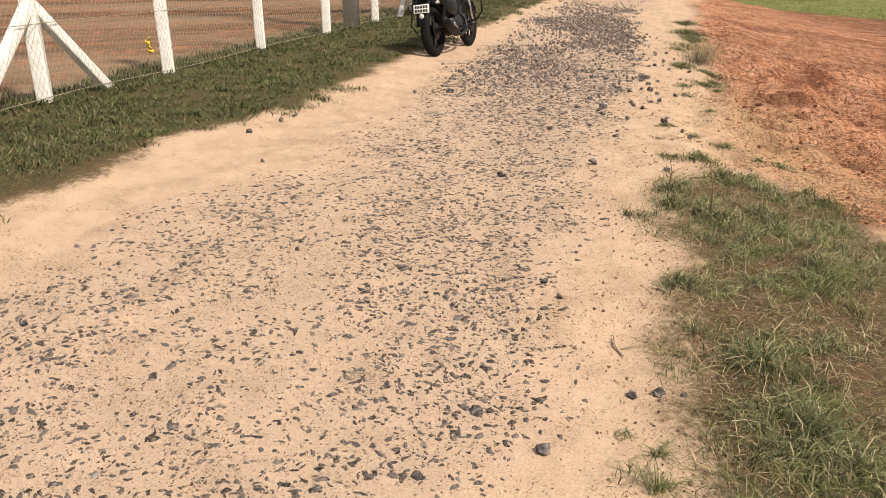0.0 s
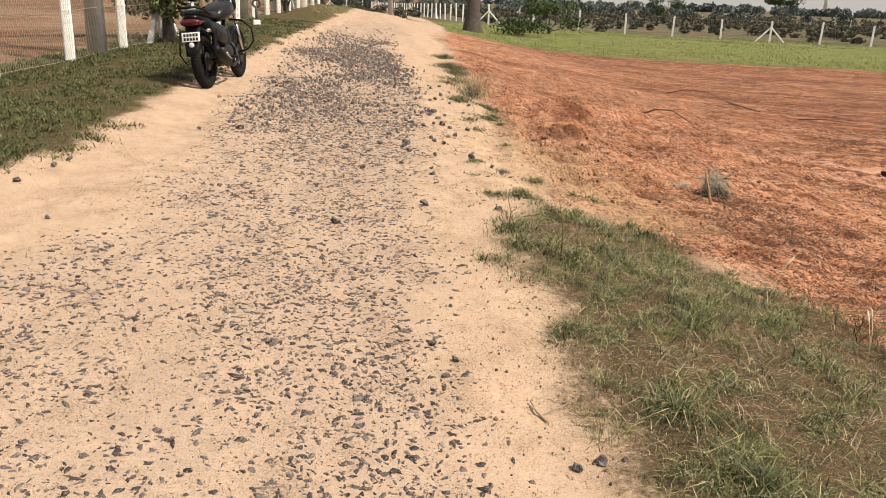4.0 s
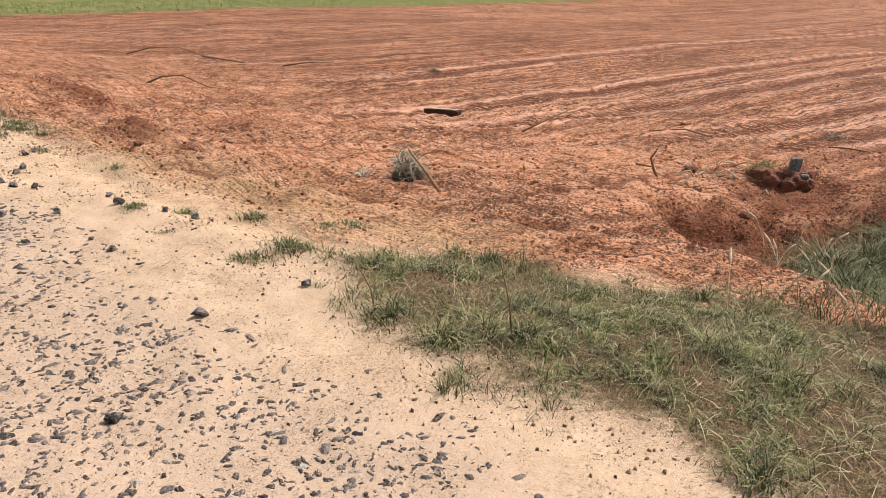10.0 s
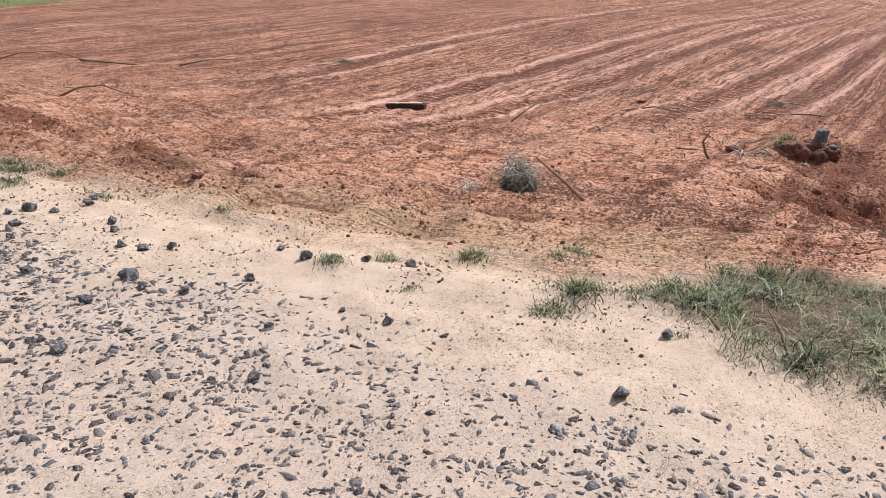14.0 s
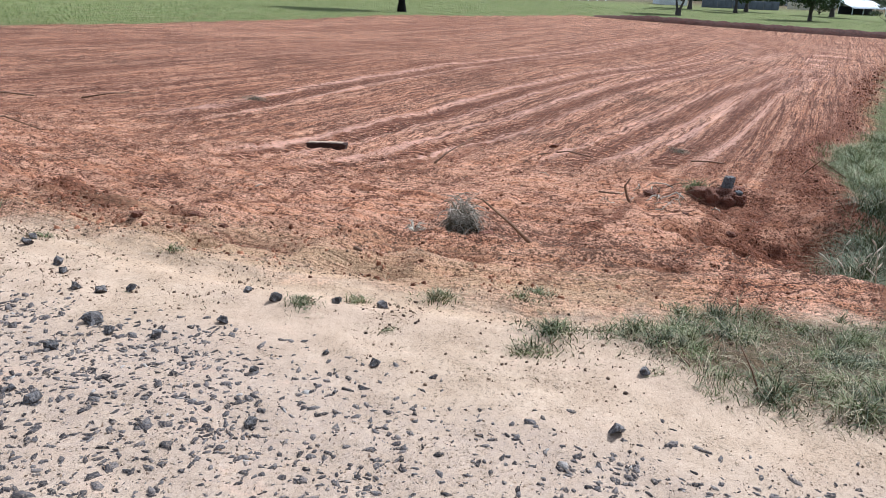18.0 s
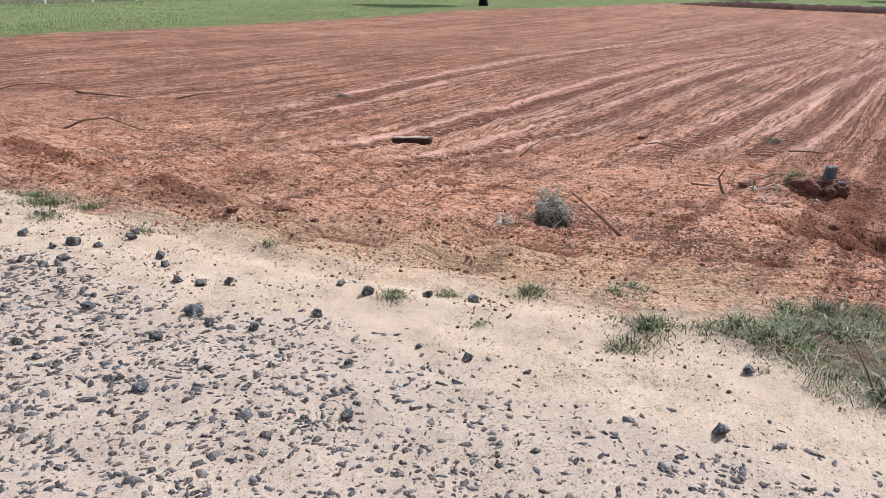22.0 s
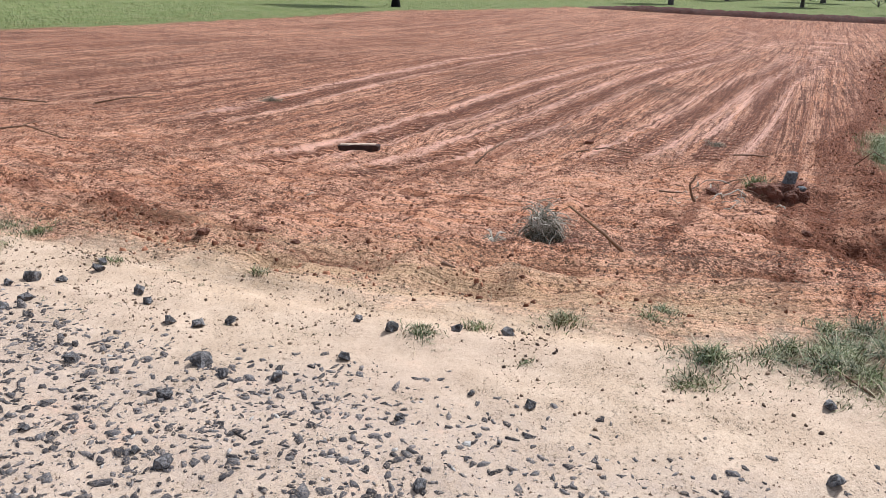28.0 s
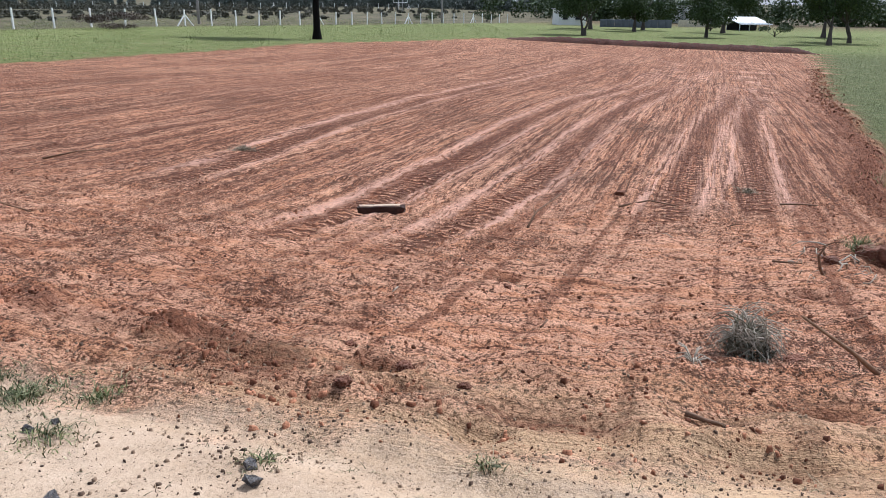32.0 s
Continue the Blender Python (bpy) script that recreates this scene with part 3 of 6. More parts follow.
def build_ground():
    xs = spread(-2500, -2.3, 6.4, 2500, 0.030, 1.07, 1.036)
    ys = spread(-2500, 1.1, 9.6, 2500, 0.030, 1.08, 1.036)
    gx, gy = np.meshgrid(xs, ys)
    x, y = gx.ravel(), gy.ravel()
    masks = land_zone(x, y)
    z = land_height(x, y, masks)
    d = np.hypot(x, y)
    z = z + smooth(500, 1800, d) * 7 * fbm(x / 700, y / 700, 3)
    w = len(xs)
    GRID.update(xs=xs, ys=ys, z=z.astype(np.float32), masks=[m.astype(np.float32) for m in masks])
    i = (np.arange(len(ys) - 1)[:, None] * w + np.arange(w - 1)[None, :]).ravel()
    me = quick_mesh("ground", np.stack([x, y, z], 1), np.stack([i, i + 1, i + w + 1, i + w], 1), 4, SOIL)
    red, grass, dark_soil, left, crown = masks[:5]
    beyond = smooth(-1.5, 1.5, y - 67.5 + 0.5 * x) * smooth(24, 40, np.hypot(x, y))
    beyond = np.maximum(beyond * (x > field_near(y)), smooth(150, 220, d)) * grass
    lug, pack, run = np.zeros_like(x), np.zeros_like(x), np.zeros_like(x)
    for tx, ty in TRACKS:
        mid = np.interp(x, tx, ty)
        off = y - mid
        on = smooth(tx[0] - 0.4, tx[0] + 0.6, x) * smooth(34, 22, x)
        one = np.exp(-(off / 0.21) ** 6) * on
        run = np.where(one > lug, x * 1.06 - off * 0.34 + 0.5 * np.abs(off), run)
        lug = np.maximum(lug, one)
        pack = np.maximum(pack, np.exp(-((np.abs(off) - 0.33) / 0.09) ** 2) * smooth(tx[0], tx[0] + 1.5, x) * smooth(60, 30, x))
    verge = smooth(0.4, -0.4, x - verge_left(y)) * (x < 3)
    dry = np.exp(-((x - field_near(y) - 0.28) / 0.5) ** 2) * smooth(4.1, 5.0, y) * smooth(9.5, 6.5, y)
    meadow = grass * smooth(3.2, 6.0, x) * 0.9 * smooth(1.5, -1.5, y - 67.5 + 0.5 * x) * smooth(170, 120, x)
    for name, val in (("across", x - field_near(y)), ("along", y), ("dry", dry), ("verge", verge), ("scrub", beyond), ("lines", red * smooth(6, 10, x)), ("red", red), ("grass", grass), ("dark_soil", dark_soil),
                      ("left", left), ("gravel", crown), ("meadow", meadow), ("lawn", smooth(0.5, -0.5, y - field_right(x)) * smooth(75, 55, x)), ("lug", lug * red), ("lug_run", run), ("pack", pack * red)):
        me.attributes.new(name, "FLOAT", "POINT").data.foreach_set("value", val.astype(np.float32))
    return tagged(new("ground", me), "sandy track beside a graded red soil field with grass verges", "ground", kind="structure")


ground = build_ground()


def between(x, y):
    """Where places lie in the ground's grid: the four corners and their shares."""
    xs, ys = GRID["xs"], GRID["ys"]
    x, y = np.asarray(x, float), np.asarray(y, float)
    i, j = np.clip(np.searchsorted(xs, x) - 1, 0, len(xs) - 2), np.clip(np.searchsorted(ys, y) - 1, 0, len(ys) - 2)
    u, v = (x - xs[i]) / (xs[i + 1] - xs[i]), (y - ys[j]) / (ys[j + 1] - ys[j])
    q, w = j * len(xs) + i, len(xs)
    return (q, q + 1, q + w, q + w + 1), ((1 - u) * (1 - v), u * (1 - v), (1 - u) * v, u * v)


def height(x, y):
    """The ground's own height at places x, y."""
    q, s = between(x, y)
    return sum(GRID["z"][a] * b for a, b in zip(q, s))


def zone(x, y):
    """The ground's own masks at places x, y."""
    q, s = between(x, y)
    return [sum(m[a] * b for a, b in zip(q, s)) for m in GRID["masks"]]


def floor_at(x, y):
    return float(height(np.array([x]), np.array([y]))[0])


# ---- building blocks ----
def part(name, bm, mat, parent=None, label="", flat=False):
    me = bpy.data.meshes.new(name)
    if not flat:
        for f in bm.faces:
            f.smooth = True
    bm.to_mesh(me)
    bm.free()
    me.materials.append(mat)
    ob = new(name, me)
    if parent is not None:
        ob.parent = parent
    if label:
        ob["label"] = label
    return ob


def thing(name, m, label, category, group="", kind=""):
    ob = new(name)
    ob.empty_display_size = 0.2
    ob.matrix_basis = m
    return tagged(ob, label, category, group, kind)


def box(bm, size, at=(0, 0, 0), turn=None, bevel=0.0):
    m = Matrix.Translation(at) @ (turn if turn is not None else Matrix()) @ Matrix.Diagonal((*size, 1))
    made = bmesh.ops.create_cube(bm, size=1, matrix=m)
    if bevel:
        edges = list({e for v in made["verts"] for e in v.link_edges})
        bmesh.ops.bevel(bm, geom=edges, offset=bevel, segments=2, affect="EDGES", profile=0.6)
    return bm


def tube(bm, points, radii, sides=8, caps=True):
    """A tapering tube along points."""
    pts = [Vector(p) for p in points]
    if isinstance(radii, (int, float)):
        radii = [radii] * len(pts)
    rings, side = [], None
    for n, p in enumerate(pts):
        d = (pts[min(n + 1, len(pts) - 1)] - pts[max(n - 1, 0)]).normalized()
        if side is None:
            side = d.orthogonal().normalized()
        side = (side - d * side.dot(d)).normalized()
        up = d.cross(side)
        rings.append([bm.verts.new(p + (side * math.cos(a) + up * math.sin(a)) * radii[n]) for a in [2 * math.pi * k / sides for k in range(sides)]])
    for a, b in zip(rings, rings[1:]):
        for k in range(sides):
            bm.faces.new((a[k], a[(k + 1) % sides], b[(k + 1) % sides], b[k]))
    if caps:
        bm.faces.new(rings[0][::-1])
        bm.faces.new(rings[-1])
    return bm


def lump(bm, size, seed, rough=0.35, sub=2, flat=1.0):
    """An angular, uneven stone."""
    made = bmesh.ops.create_icosphere(bm, subdivisions=sub, radius=0.5)
    o = Vector((seed * 3.17 % 50, seed * 1.71 % 50, seed * 0.93 % 50))
    for v in made["verts"]:
        n = noise.noise(v.co * 2.1 + o) * rough + noise.noise(v.co * 5.5 + o) * rough * 0.4
        q = v.co * (1 + n)
        for ax in range(3):
            q[ax] = max(-0.36, min(0.36, q[ax])) if ax == 2 else q[ax]
        v.co = Vector((q.x * size[0], q.y * size[1], q.z * size[2] * flat))
    return bm


def blades(name, x, y, tall, wide, mat, lean=0.5, seed=1, z=None, droop=0.35, bends=1):
    """Grass blades at x, y on the ground, bent once or twice; tall and wide are arrays or numbers."""
    r = np.random.RandomState(seed)
    n = len(x)
    z = height(x, y) if z is None else z
    tall, wide = np.broadcast_to(tall, n) * r.uniform(0.55, 1.25, n), np.broadcast_to(wide, n)
    a, b = r.uniform(0, 2 * math.pi, n), r.uniform(0, 2 * math.pi, n)
    out = np.stack([np.cos(a), np.sin(a), np.zeros(n)], 1)
    side = np.stack([np.cos(b), np.sin(b), np.zeros(n)], 1) * (wide / 2)[:, None]
    foot = np.stack([x, y, z - 0.008], 1)
    ln = r.uniform(0.1, 1.0, n) * lean
    up = np.array([0, 0, 1])
    tip = foot + out * (tall * ln * 1.35)[:, None] + up * np.maximum(tall * (1 - droop * ln), 0.012)[:, None]
    i = np.arange(n)[:, None]
    if bends == 1:
        mid = foot + out * (tall * ln * 0.45)[:, None] + up * (tall * 0.6)[:, None]
        v = np.stack([foot - side, foot + side, mid + side * 0.75, mid - side * 0.75, tip], 1).reshape(-1, 3)
        return quick_mesh(name, v, [i * 5 + np.array([[0, 1, 2, 3]]), i * 5 + np.array([[3, 2, 4]])], 0, mat, True)
    sway = np.stack([-np.sin(a), np.cos(a), np.zeros(n)], 1) * (tall * r.normal(0, 0.12, n))[:, None]
    low = foot + out * (tall * ln * 0.25)[:, None] + up * (tall * 0.48)[:, None]
    mid = foot + out * (tall * ln * 0.8)[:, None] + up * (tall * np.maximum(0.85 - droop * ln * 0.35, 0.2))[:, None] + sway
    v = np.stack([foot - side, foot + side, low + side * 0.9, low - side * 0.9, mid + side * 0.6, mid - side * 0.6, tip + sway * 1.8], 1).reshape(-1, 3)
    return quick_mesh(name, v, [i * 7 + np.array([[0, 1, 2, 3]]), i * 7 + np.array([[3, 2, 4, 5]]), i * 7 + np.array([[5, 4, 6]])], 0, mat, True)


def scattered(n, x0, x1, y0, y1, keep, seed):
    """About n places in a rectangle, kept with the chance that keep(x, y) gives."""
    r = np.random.RandomState(seed)
    x, y = r.uniform(x0, x1, n), r.uniform(y0, y1, n)
    k = r.rand(n) < keep(x, y)
    return x[k], y[k]


def pebbles(name, x, y, size, mat, seed, flat=0.4, sink=0.25, sides=5, thin=(0.36, 0.95), spiky=False):
    """Low uneven stones joined into one mesh: a buried rim and a smaller broken top, each turned its own way."""
    r = np.random.RandomState(seed)
    n = len(x)
    size = np.broadcast_to(size, n)
    z = height(x, y)
    turn, stretch = r.uniform(0, 6.28, n), r.uniform(*thin, n)
    lay, tilt = [], r.normal(0, 0.18, (2, n))
    cx, sx = np.cos(turn)[:, None], np.sin(turn)[:, None]
    first = (np.arange(sides) / sides * 2 * math.pi)[None, :] + r.uniform(-0.4, 0.4, (n, sides))
    rag = r.uniform(0.55, 1.25, (n, sides))
    for up, rad in ((-sink, 0.55), (flat, 0.0 if spiky else 0.4)):
        many = 1 if spiky and rad == 0 else sides
        a, g = first[:, :many], rag[:, :many] * r.uniform(0.85, 1.15, (n, many))
        q = rad * g * size[:, None]
        px, py = q * np.cos(a), q * np.sin(a) * stretch[:, None]
        pz = z[:, None] + up * size[:, None] * r.uniform(0.6, 1.3, (n, many)) + (px * tilt[0][:, None] + py * tilt[1][:, None])
        lay.append(np.stack([x[:, None] + px * cx - py * sx, y[:, None] + px * sx + py * cx, pz], 2))
    v = np.concatenate(lay, 1).reshape(-1, 3)
    if spiky:
        i = np.arange(n)[:, None] * (sides + 1)
        return quick_mesh(name, v, [np.concatenate([i + np.array([[k, (k + 1) % sides, sides]]) for k in range(sides)])], 0, mat, True)
    i = np.arange(n)[:, None] * (2 * sides)
    walls = np.concatenate([i + np.array([[k, (k + 1) % sides, sides + (k + 1) % sides, sides + k]]) for k in range(sides)])
    return quick_mesh(name, v, [walls, i + (sides + np.arange(sides))[None, :]], 0, mat, True)


# ---- the track: gravel, loose rocks ----
def crown_at(x, y):
    """Chance of a stone: thick on the crown of the track, in clusters."""
    patch = 0.22 + 0.5 * smooth(0.35, 0.6, fbm(x * 1.5, y * 0.9, 10)) + 0.5 * smooth(0.45, 0.62, fbm(x * 6, y * 6, 6))
    return np.clip(zone(x, y)[4] * patch, 0, 1) * np.clip(1.2 - y * 0.04, 0.45, 1)


def gravel_field():
    x, y = scattered(150000, -2.2, 3.2, 0.6, 11, crown_at, 21)
    r = np.random.RandomState(5)
    size = (0.010 + 0.032 * r.rand(len(x)) ** 2.6 + 0.03 * r.rand(len(x)) ** 12) * np.interp(y, (1, 5, 9), (0.95, 1.0, 1.15))
    tagged(new("track_gravel", pebbles("track_gravel", x, y, size, STONE, 31, 0.085, 0.3, 5, (0.28, 0.72))), "small grey stones trodden into the sandy track", "gravel", kind="stuff")
    x, y = scattered(120000, -1.2, 6.0, 7.0, 24, lambda a, b: np.clip(zone(a, b)[4] * np.exp(-((b - 12.8) / 4.2) ** 2) * (0.15 + 1.1 * smooth(0.3, 0.65, fbm(a * 1.3, b * 0.7, 4))), 0, 1), 22)
    size = 0.013 + 0.04 * np.random.RandomState(6).rand(len(x)) ** 3
    tagged(new("loose_gravel", pebbles("loose_gravel", x, y, size, STONE, 32, 0.45, 0.25, 5)), "heap of loose broken stones spread over the track", "gravel", kind="stuff")
    x, y = scattered(30000, 0.2, 3.4, 1.5, 13, lambda a, b: (0.08 + 0.6 * smooth(-1.1, -0.1, a - field_near(b)) * smooth(0.4, 0.6, fbm(a * 3, b * 3, 5))) * smooth(-0.2, 0.4, a - strip_in(b) + 0.6), 23)
    size = 0.004 + 0.014 * np.random.RandomState(7).rand(len(x)) ** 3
    tagged(new("track_grit", pebbles("track_grit", x, y, size, CRUMB, 33, 0.42, 0.2, 5)), "scattered crumbs of stone and soil on pale sand", "grit", kind="stuff")
    x, y = scattered(170000, -2.2, 2.6, 1.2, 9, lambda a, b: (1 - zone(a, b)[0]) * (0.12 + 0.7 * smooth(0.42, 0.62, fbm(a * 4, b * 4, 2))) * np.clip(3.5 / b, 0.15, 1) * smooth(-0.1, 0.5, a - verge_left(b)), 24)
    size = 0.004 + 0.011 * np.random.RandomState(8).rand(len(x)) ** 3
    tagged(new("sand_crumbs", pebbles("sand_crumbs", x, y, size, CRUMB, 34, 0.4, 0.2, 4, spiky=True)), "tiny dark crumbs of soil and grit on sand", "grit", kind="stuff")


gravel_field()

ROCKS_FRONT = ((1.76, 7.83, 0.050), (1.52, 7.68, 0.053), (1.82, 7.31, 0.073), (1.73, 7.22, 0.066), (1.52, 7.03, 0.062), (1.52, 6.92, 0.061), (1.58, 6.82, 0.058), (1.24, 6.78, 0.1),
               (1.20, 6.52, 0.065), (1.18, 7.20, 0.074), (1.02, 6.80, 0.059), (1.37, 6.34, 0.057), (1.69, 6.37, 0.051), (1.88, 7.67, 0.059), (1.22, 5.90, 0.035), (1.18, 5.71, 0.052),
               (1.04, 6.09, 0.046), (0.70, 6.65, 0.059), (0.74, 6.75, 0.038), (0.78, 7.09, 0.044), (1.72, 6.00, 0.055), (1.74, 5.81, 0.074), (0.73, 5.98, 0.050), (1.35, 4.79, 0.062))
ROCKS_SIDE = ((0.91, 4.91, 0.066), (0.475, 3.09, 0.047), (0.53, 2.95, 0.045), (0.20, 2.12, 0.068), (0.39, 1.945, 0.066), (0.70, 2.25, 0.042), (0.785, 2.266, 0.052), (0.87, 2.27, 0.03),
              (0.33, 4.64, 0.062), (1.19, 6.69, 0.057), (1.64, 6.23, 0.071), (-1.40, 5.33, 0.055), (-1.26, 5.69, 0.054), (-1.20, 5.88, 0.051), (-1.12, 4.63, 0.045), (-0.42, 7.42, 0.063),
              (-0.08, 7.31, 0.073), (-0.03, 8.50, 0.072), (0.24, 8.45, 0.060), (0.04, 7.86, 0.067), (0.31, 1.68, 0.035), (0.04, 1.78, 0.046), (-1.38, 2.41, 0.035))


def loose_rocks():
    shapes = []
    for s in range(6):
        bm = bmesh.new()
        q = random.Random(s * 13 + 5)
        for k in range(15):
            d = Vector((q.gauss(0, 1), q.gauss(0, 1), q.gauss(0, 1))).normalized() * q.uniform(0.36, 0.56)
            bm.verts.new((d.x, d.y * 0.78, d.z * 0.8))
        bmesh.ops.convex_hull(bm, input=bm.verts[:])
        bmesh.ops.delete(bm, geom=[v for v in bm.verts if not v.link_faces], context="VERTS")
        bmesh.ops.subdivide_edges(bm, edges=bm.edges[:], cuts=3, use_grid_fill=True)
        bmesh.ops.triangulate(bm, faces=bm.faces[:])
        for v in bm.verts:
            v.co *= 1 + 0.14 * noise.noise(v.co * 4 + Vector((s, 0, 0))) + 0.12 * noise.noise(v.co * 11 + Vector((0, s, 0)))
        me = bpy.data.meshes.new("rock")
        bm.to_mesh(me)
        bm.free()
        me.materials.append(ROCK)
        shapes.append(me)
    rng = random.Random(4)
    places = list(ROCKS_FRONT + ROCKS_SIDE)
    while len(places) < 130:
        x, y = rng.uniform(0.2, 2.9), rng.uniform(7.6, 12.8)
        lane = np.interp(y, (6, 9, 12.5), (1.5, 1.9, 2.5))
        if rng.random() < math.exp(-((x - lane) / 0.45) ** 2):
            places.append((x, y, rng.uniform(0.03, 0.075)))
    for n, (x, y, s) in enumerate(places):
        ob = new("rock", shapes[n % 6])
        k = s * rng.uniform(0.66, 0.82)
        ob.matrix_basis = Matrix.LocRotScale((x, y, floor_at(x, y) + k * 0.26), Euler((rng.uniform(-0.3, 0.3), rng.uniform(-0.3, 0.3), rng.uniform(0, 6.28))), (k * 1.3, k * 1.3, k * rng.uniform(0.95, 1.3)))
        tagged(ob, "loose dark grey broken rock lying on sandy track", "rock", "rocks on the track")


loose_rocks()


# ---- red field: clods, lug prints, straw ----
def field_litter():
    def chance(a, b):
        red, grass, dark_soil, left, crown, ridge, pit, mound, rim, hole = zone(a, b)
        return np.clip(red * (0.17 + 0.4 * np.maximum(ridge, np.maximum(rim, mound * 0.6)) + dark_soil * 0.35) * (0.2 + 1.6 * smooth(0.42, 0.65, fbm(a * 2.6, b * 2.6, 7))), 0, 1)
    x, y = scattered(120000, 2, 9, 2, 12, chance, 41)
    size = (0.006 + 0.03 * np.random.RandomState(8).rand(len(x)) ** 7) * (1 + 0.7 * zone(x, y)[5])
    tagged(new("soil_clods", pebbles("soil_clods", x, y, size, CLOD, 42, 0.34, 0.25, 5)), "crumbly red soil clods strewn over the field", "clods", kind="stuff")
    x, y = scattered(130000, 7, 45, -14, 24, lambda a, b: (zone(a, b)[0] > 0.6) * (b > field_right(a) + 0.3) * (0.05 + 0.5 * smooth(0.5, 0.66, fbm((b + 0.31 * a) * 2.2, a * 0.25, 2)) + 0.25 * smooth(0.5, 0.7, fbm(a * 0.8, b * 0.8, 5))) * np.clip(14 / np.hypot(a, b), 0.1, 1), 43)
    size = 0.018 + 0.07 * np.random.RandomState(9).rand(len(x)) ** 5
    tagged(new("soil_clods", pebbles("soil_clods", x, y, size, CLOD, 44, 0.32, 0.25, 5, spiky=True)), "larger red soil clods further out on the field", "clods", kind="stuff")
    x, y = scattered(42000, 1.9, 11, 2.4, 13, lambda a, b: np.clip(zone(a, b)[0], 0, 1) * (0.15 + 0.7 * fbm(a * 1.4, b * 1.4, 6) ** 2), 45)
    tagged(new("straw_bits", blades("straw_bits", x, y, 0.015, 0.0034, STRAW, 6.0, 46, droop=0.08)), "bits of dry straw and roots lying on red soil", "straw", kind="stuff")

    r = np.random.RandomState(47)
    x = 4.5 + 40 * r.rand(4200) ** 1.5
    y = field_right(x) + r.normal(0.15, 0.13, len(x)) * np.clip(x / 14, 0.9, 2) + (fbm(x * 1.2, x * 0, 5) - 0.5) * 0.6
    size = (0.01 + 0.05 * r.rand(len(x)) ** 6) * np.clip(x / 14, 0.8, 1.6)
    tagged(new("edge_clods", pebbles("edge_clods", x, y, size, CLOD, 48, 0.45, 0.3)), "lumps of dug red soil along the cut field edge", "clods", kind="stuff")


field_litter()


# ---- grass ----
def all_grass():
    def strip(a, b):
        m = np.minimum(np.minimum(a - strip_in(b) + 0.12, strip_out(b) - a + 0.05), 5.1 - b)
        return smooth(-0.06, 0.3, m + (fbm(a * 2, b * 2, 4) - 0.5) * 0.8)

    def clump_blades(cx, cy, per, rad, r):
        return np.repeat(cx, per) + r.normal(0, 1, per.sum()) * np.repeat(rad, per), np.repeat(cy, per) + r.normal(0, 1, per.sum()) * np.repeat(rad, per)

    r = np.random.RandomState(50)
    x, y = scattered(100000, 0.4, 3.3, 0.6, 5.1, lambda a, b: strip(a, b) * (0.12 + 0.6 * smooth(0.35, 0.6, fbm(a * 7, b * 7, 3))), 49)
    tagged(new("trodden_grass", blades("trodden_grass", x, y, 0.02, 0.003, MAT, 2.6, 48, droop=0.25)), "low trodden mat of dry and green blades on soil", "grass", kind="stuff")
    cx, cy = scattered(9500, 0.4, 3.3, 0.6, 5.1, lambda a, b: strip(a, b) * (0.07 + smooth(0.5, 0.58, fbm(a * 7, b * 7, 8)) * (0.3 + 0.65 * smooth(0.42, 0.56, fbm(a * 13, b * 13, 1)))), 51)
    per = (10 + 60 * r.rand(len(cx)) ** 2).astype(int)
    x, y = clump_blades(cx, cy, per, r.uniform(0.012, 0.045, len(cx)), r)
    tall = np.repeat(0.022 + r.rand(len(cx)) ** 2 * 0.045 + 0.055 * smooth(0.5, 0.75, fbm(cx * 1.7, cy * 1.7, 2)) * smooth(0.1, 0.7, cx - strip_in(cy)), per)
    tagged(new("verge_grass", blades("verge_grass", x, y, tall * 1.15, 0.0030, MIXGRASS, 1.9, 52, droop=0.42, bends=2)), "patchy green grass with dry blades along the track", "grass", kind="stuff")
    x, y = scattered(13000, 0.5, 3.2, 0.6, 5.0, lambda a, b: strip(a, b) * 0.75, 53)
    tagged(new("dry_stalks", blades("dry_stalks", x, y, 0.035, 0.0026, STRAW, 4.0, 54, droop=0.22, bends=2)), "dry straw stalks among the verge grass", "dry grass", kind="stuff")

    def fringe(a, b):
        inner = smooth(-0.45, 0.0, a - strip_in(b)) * smooth(0.25, 0.05, a - strip_in(b)) * (b < 5)
        brim = smooth(-1.0, -0.45, a - field_near(b)) * smooth(0.45, 0.0, a - field_near(b)) * smooth(4.6, 5.0, b) * (b < 9)
        return np.maximum(inner, brim) * smooth(0.44, 0.6, fbm(a * 4, b * 4, 7))
    cx, cy = scattered(4800, 0.2, 3.2, 1.2, 9, lambda a, b: fringe(a, b) * 0.4, 63)
    per = (3 + 14 * r.rand(len(cx)) ** 2).astype(int)
    x, y = clump_blades(cx, cy, per, r.uniform(0.006, 0.03, len(cx)), r)
    tagged(new("sprouts", blades("sprouts", x, y, 0.018, 0.003, MAT, 2.2, 64, bends=2)), "tiny sprouts and dry blades scattered on the sand edge", "grass", kind="stuff")
    x, y = scattered(42000, 0.2, 3.2, 1.2, 9, lambda a, b: fringe(a, b) * 0.8, 65)
    tagged(new("edge_crumbs", pebbles("edge_crumbs", x, y, 0.004 + 0.015 * r.rand(len(x)) ** 4, CRUMB, 66, 0.4, 0.2, 5)), "dark crumbs and bits of turf on the sand edge", "crumbs", kind="stuff")

    def left(a, b):
        return smooth(-0.12, 0.35, verge_left(b) - a + (fbm(a * 2, b * 2, 4) - 0.5) * 0.9) * smooth(-0.7, -0.1, a - fence_x(b))
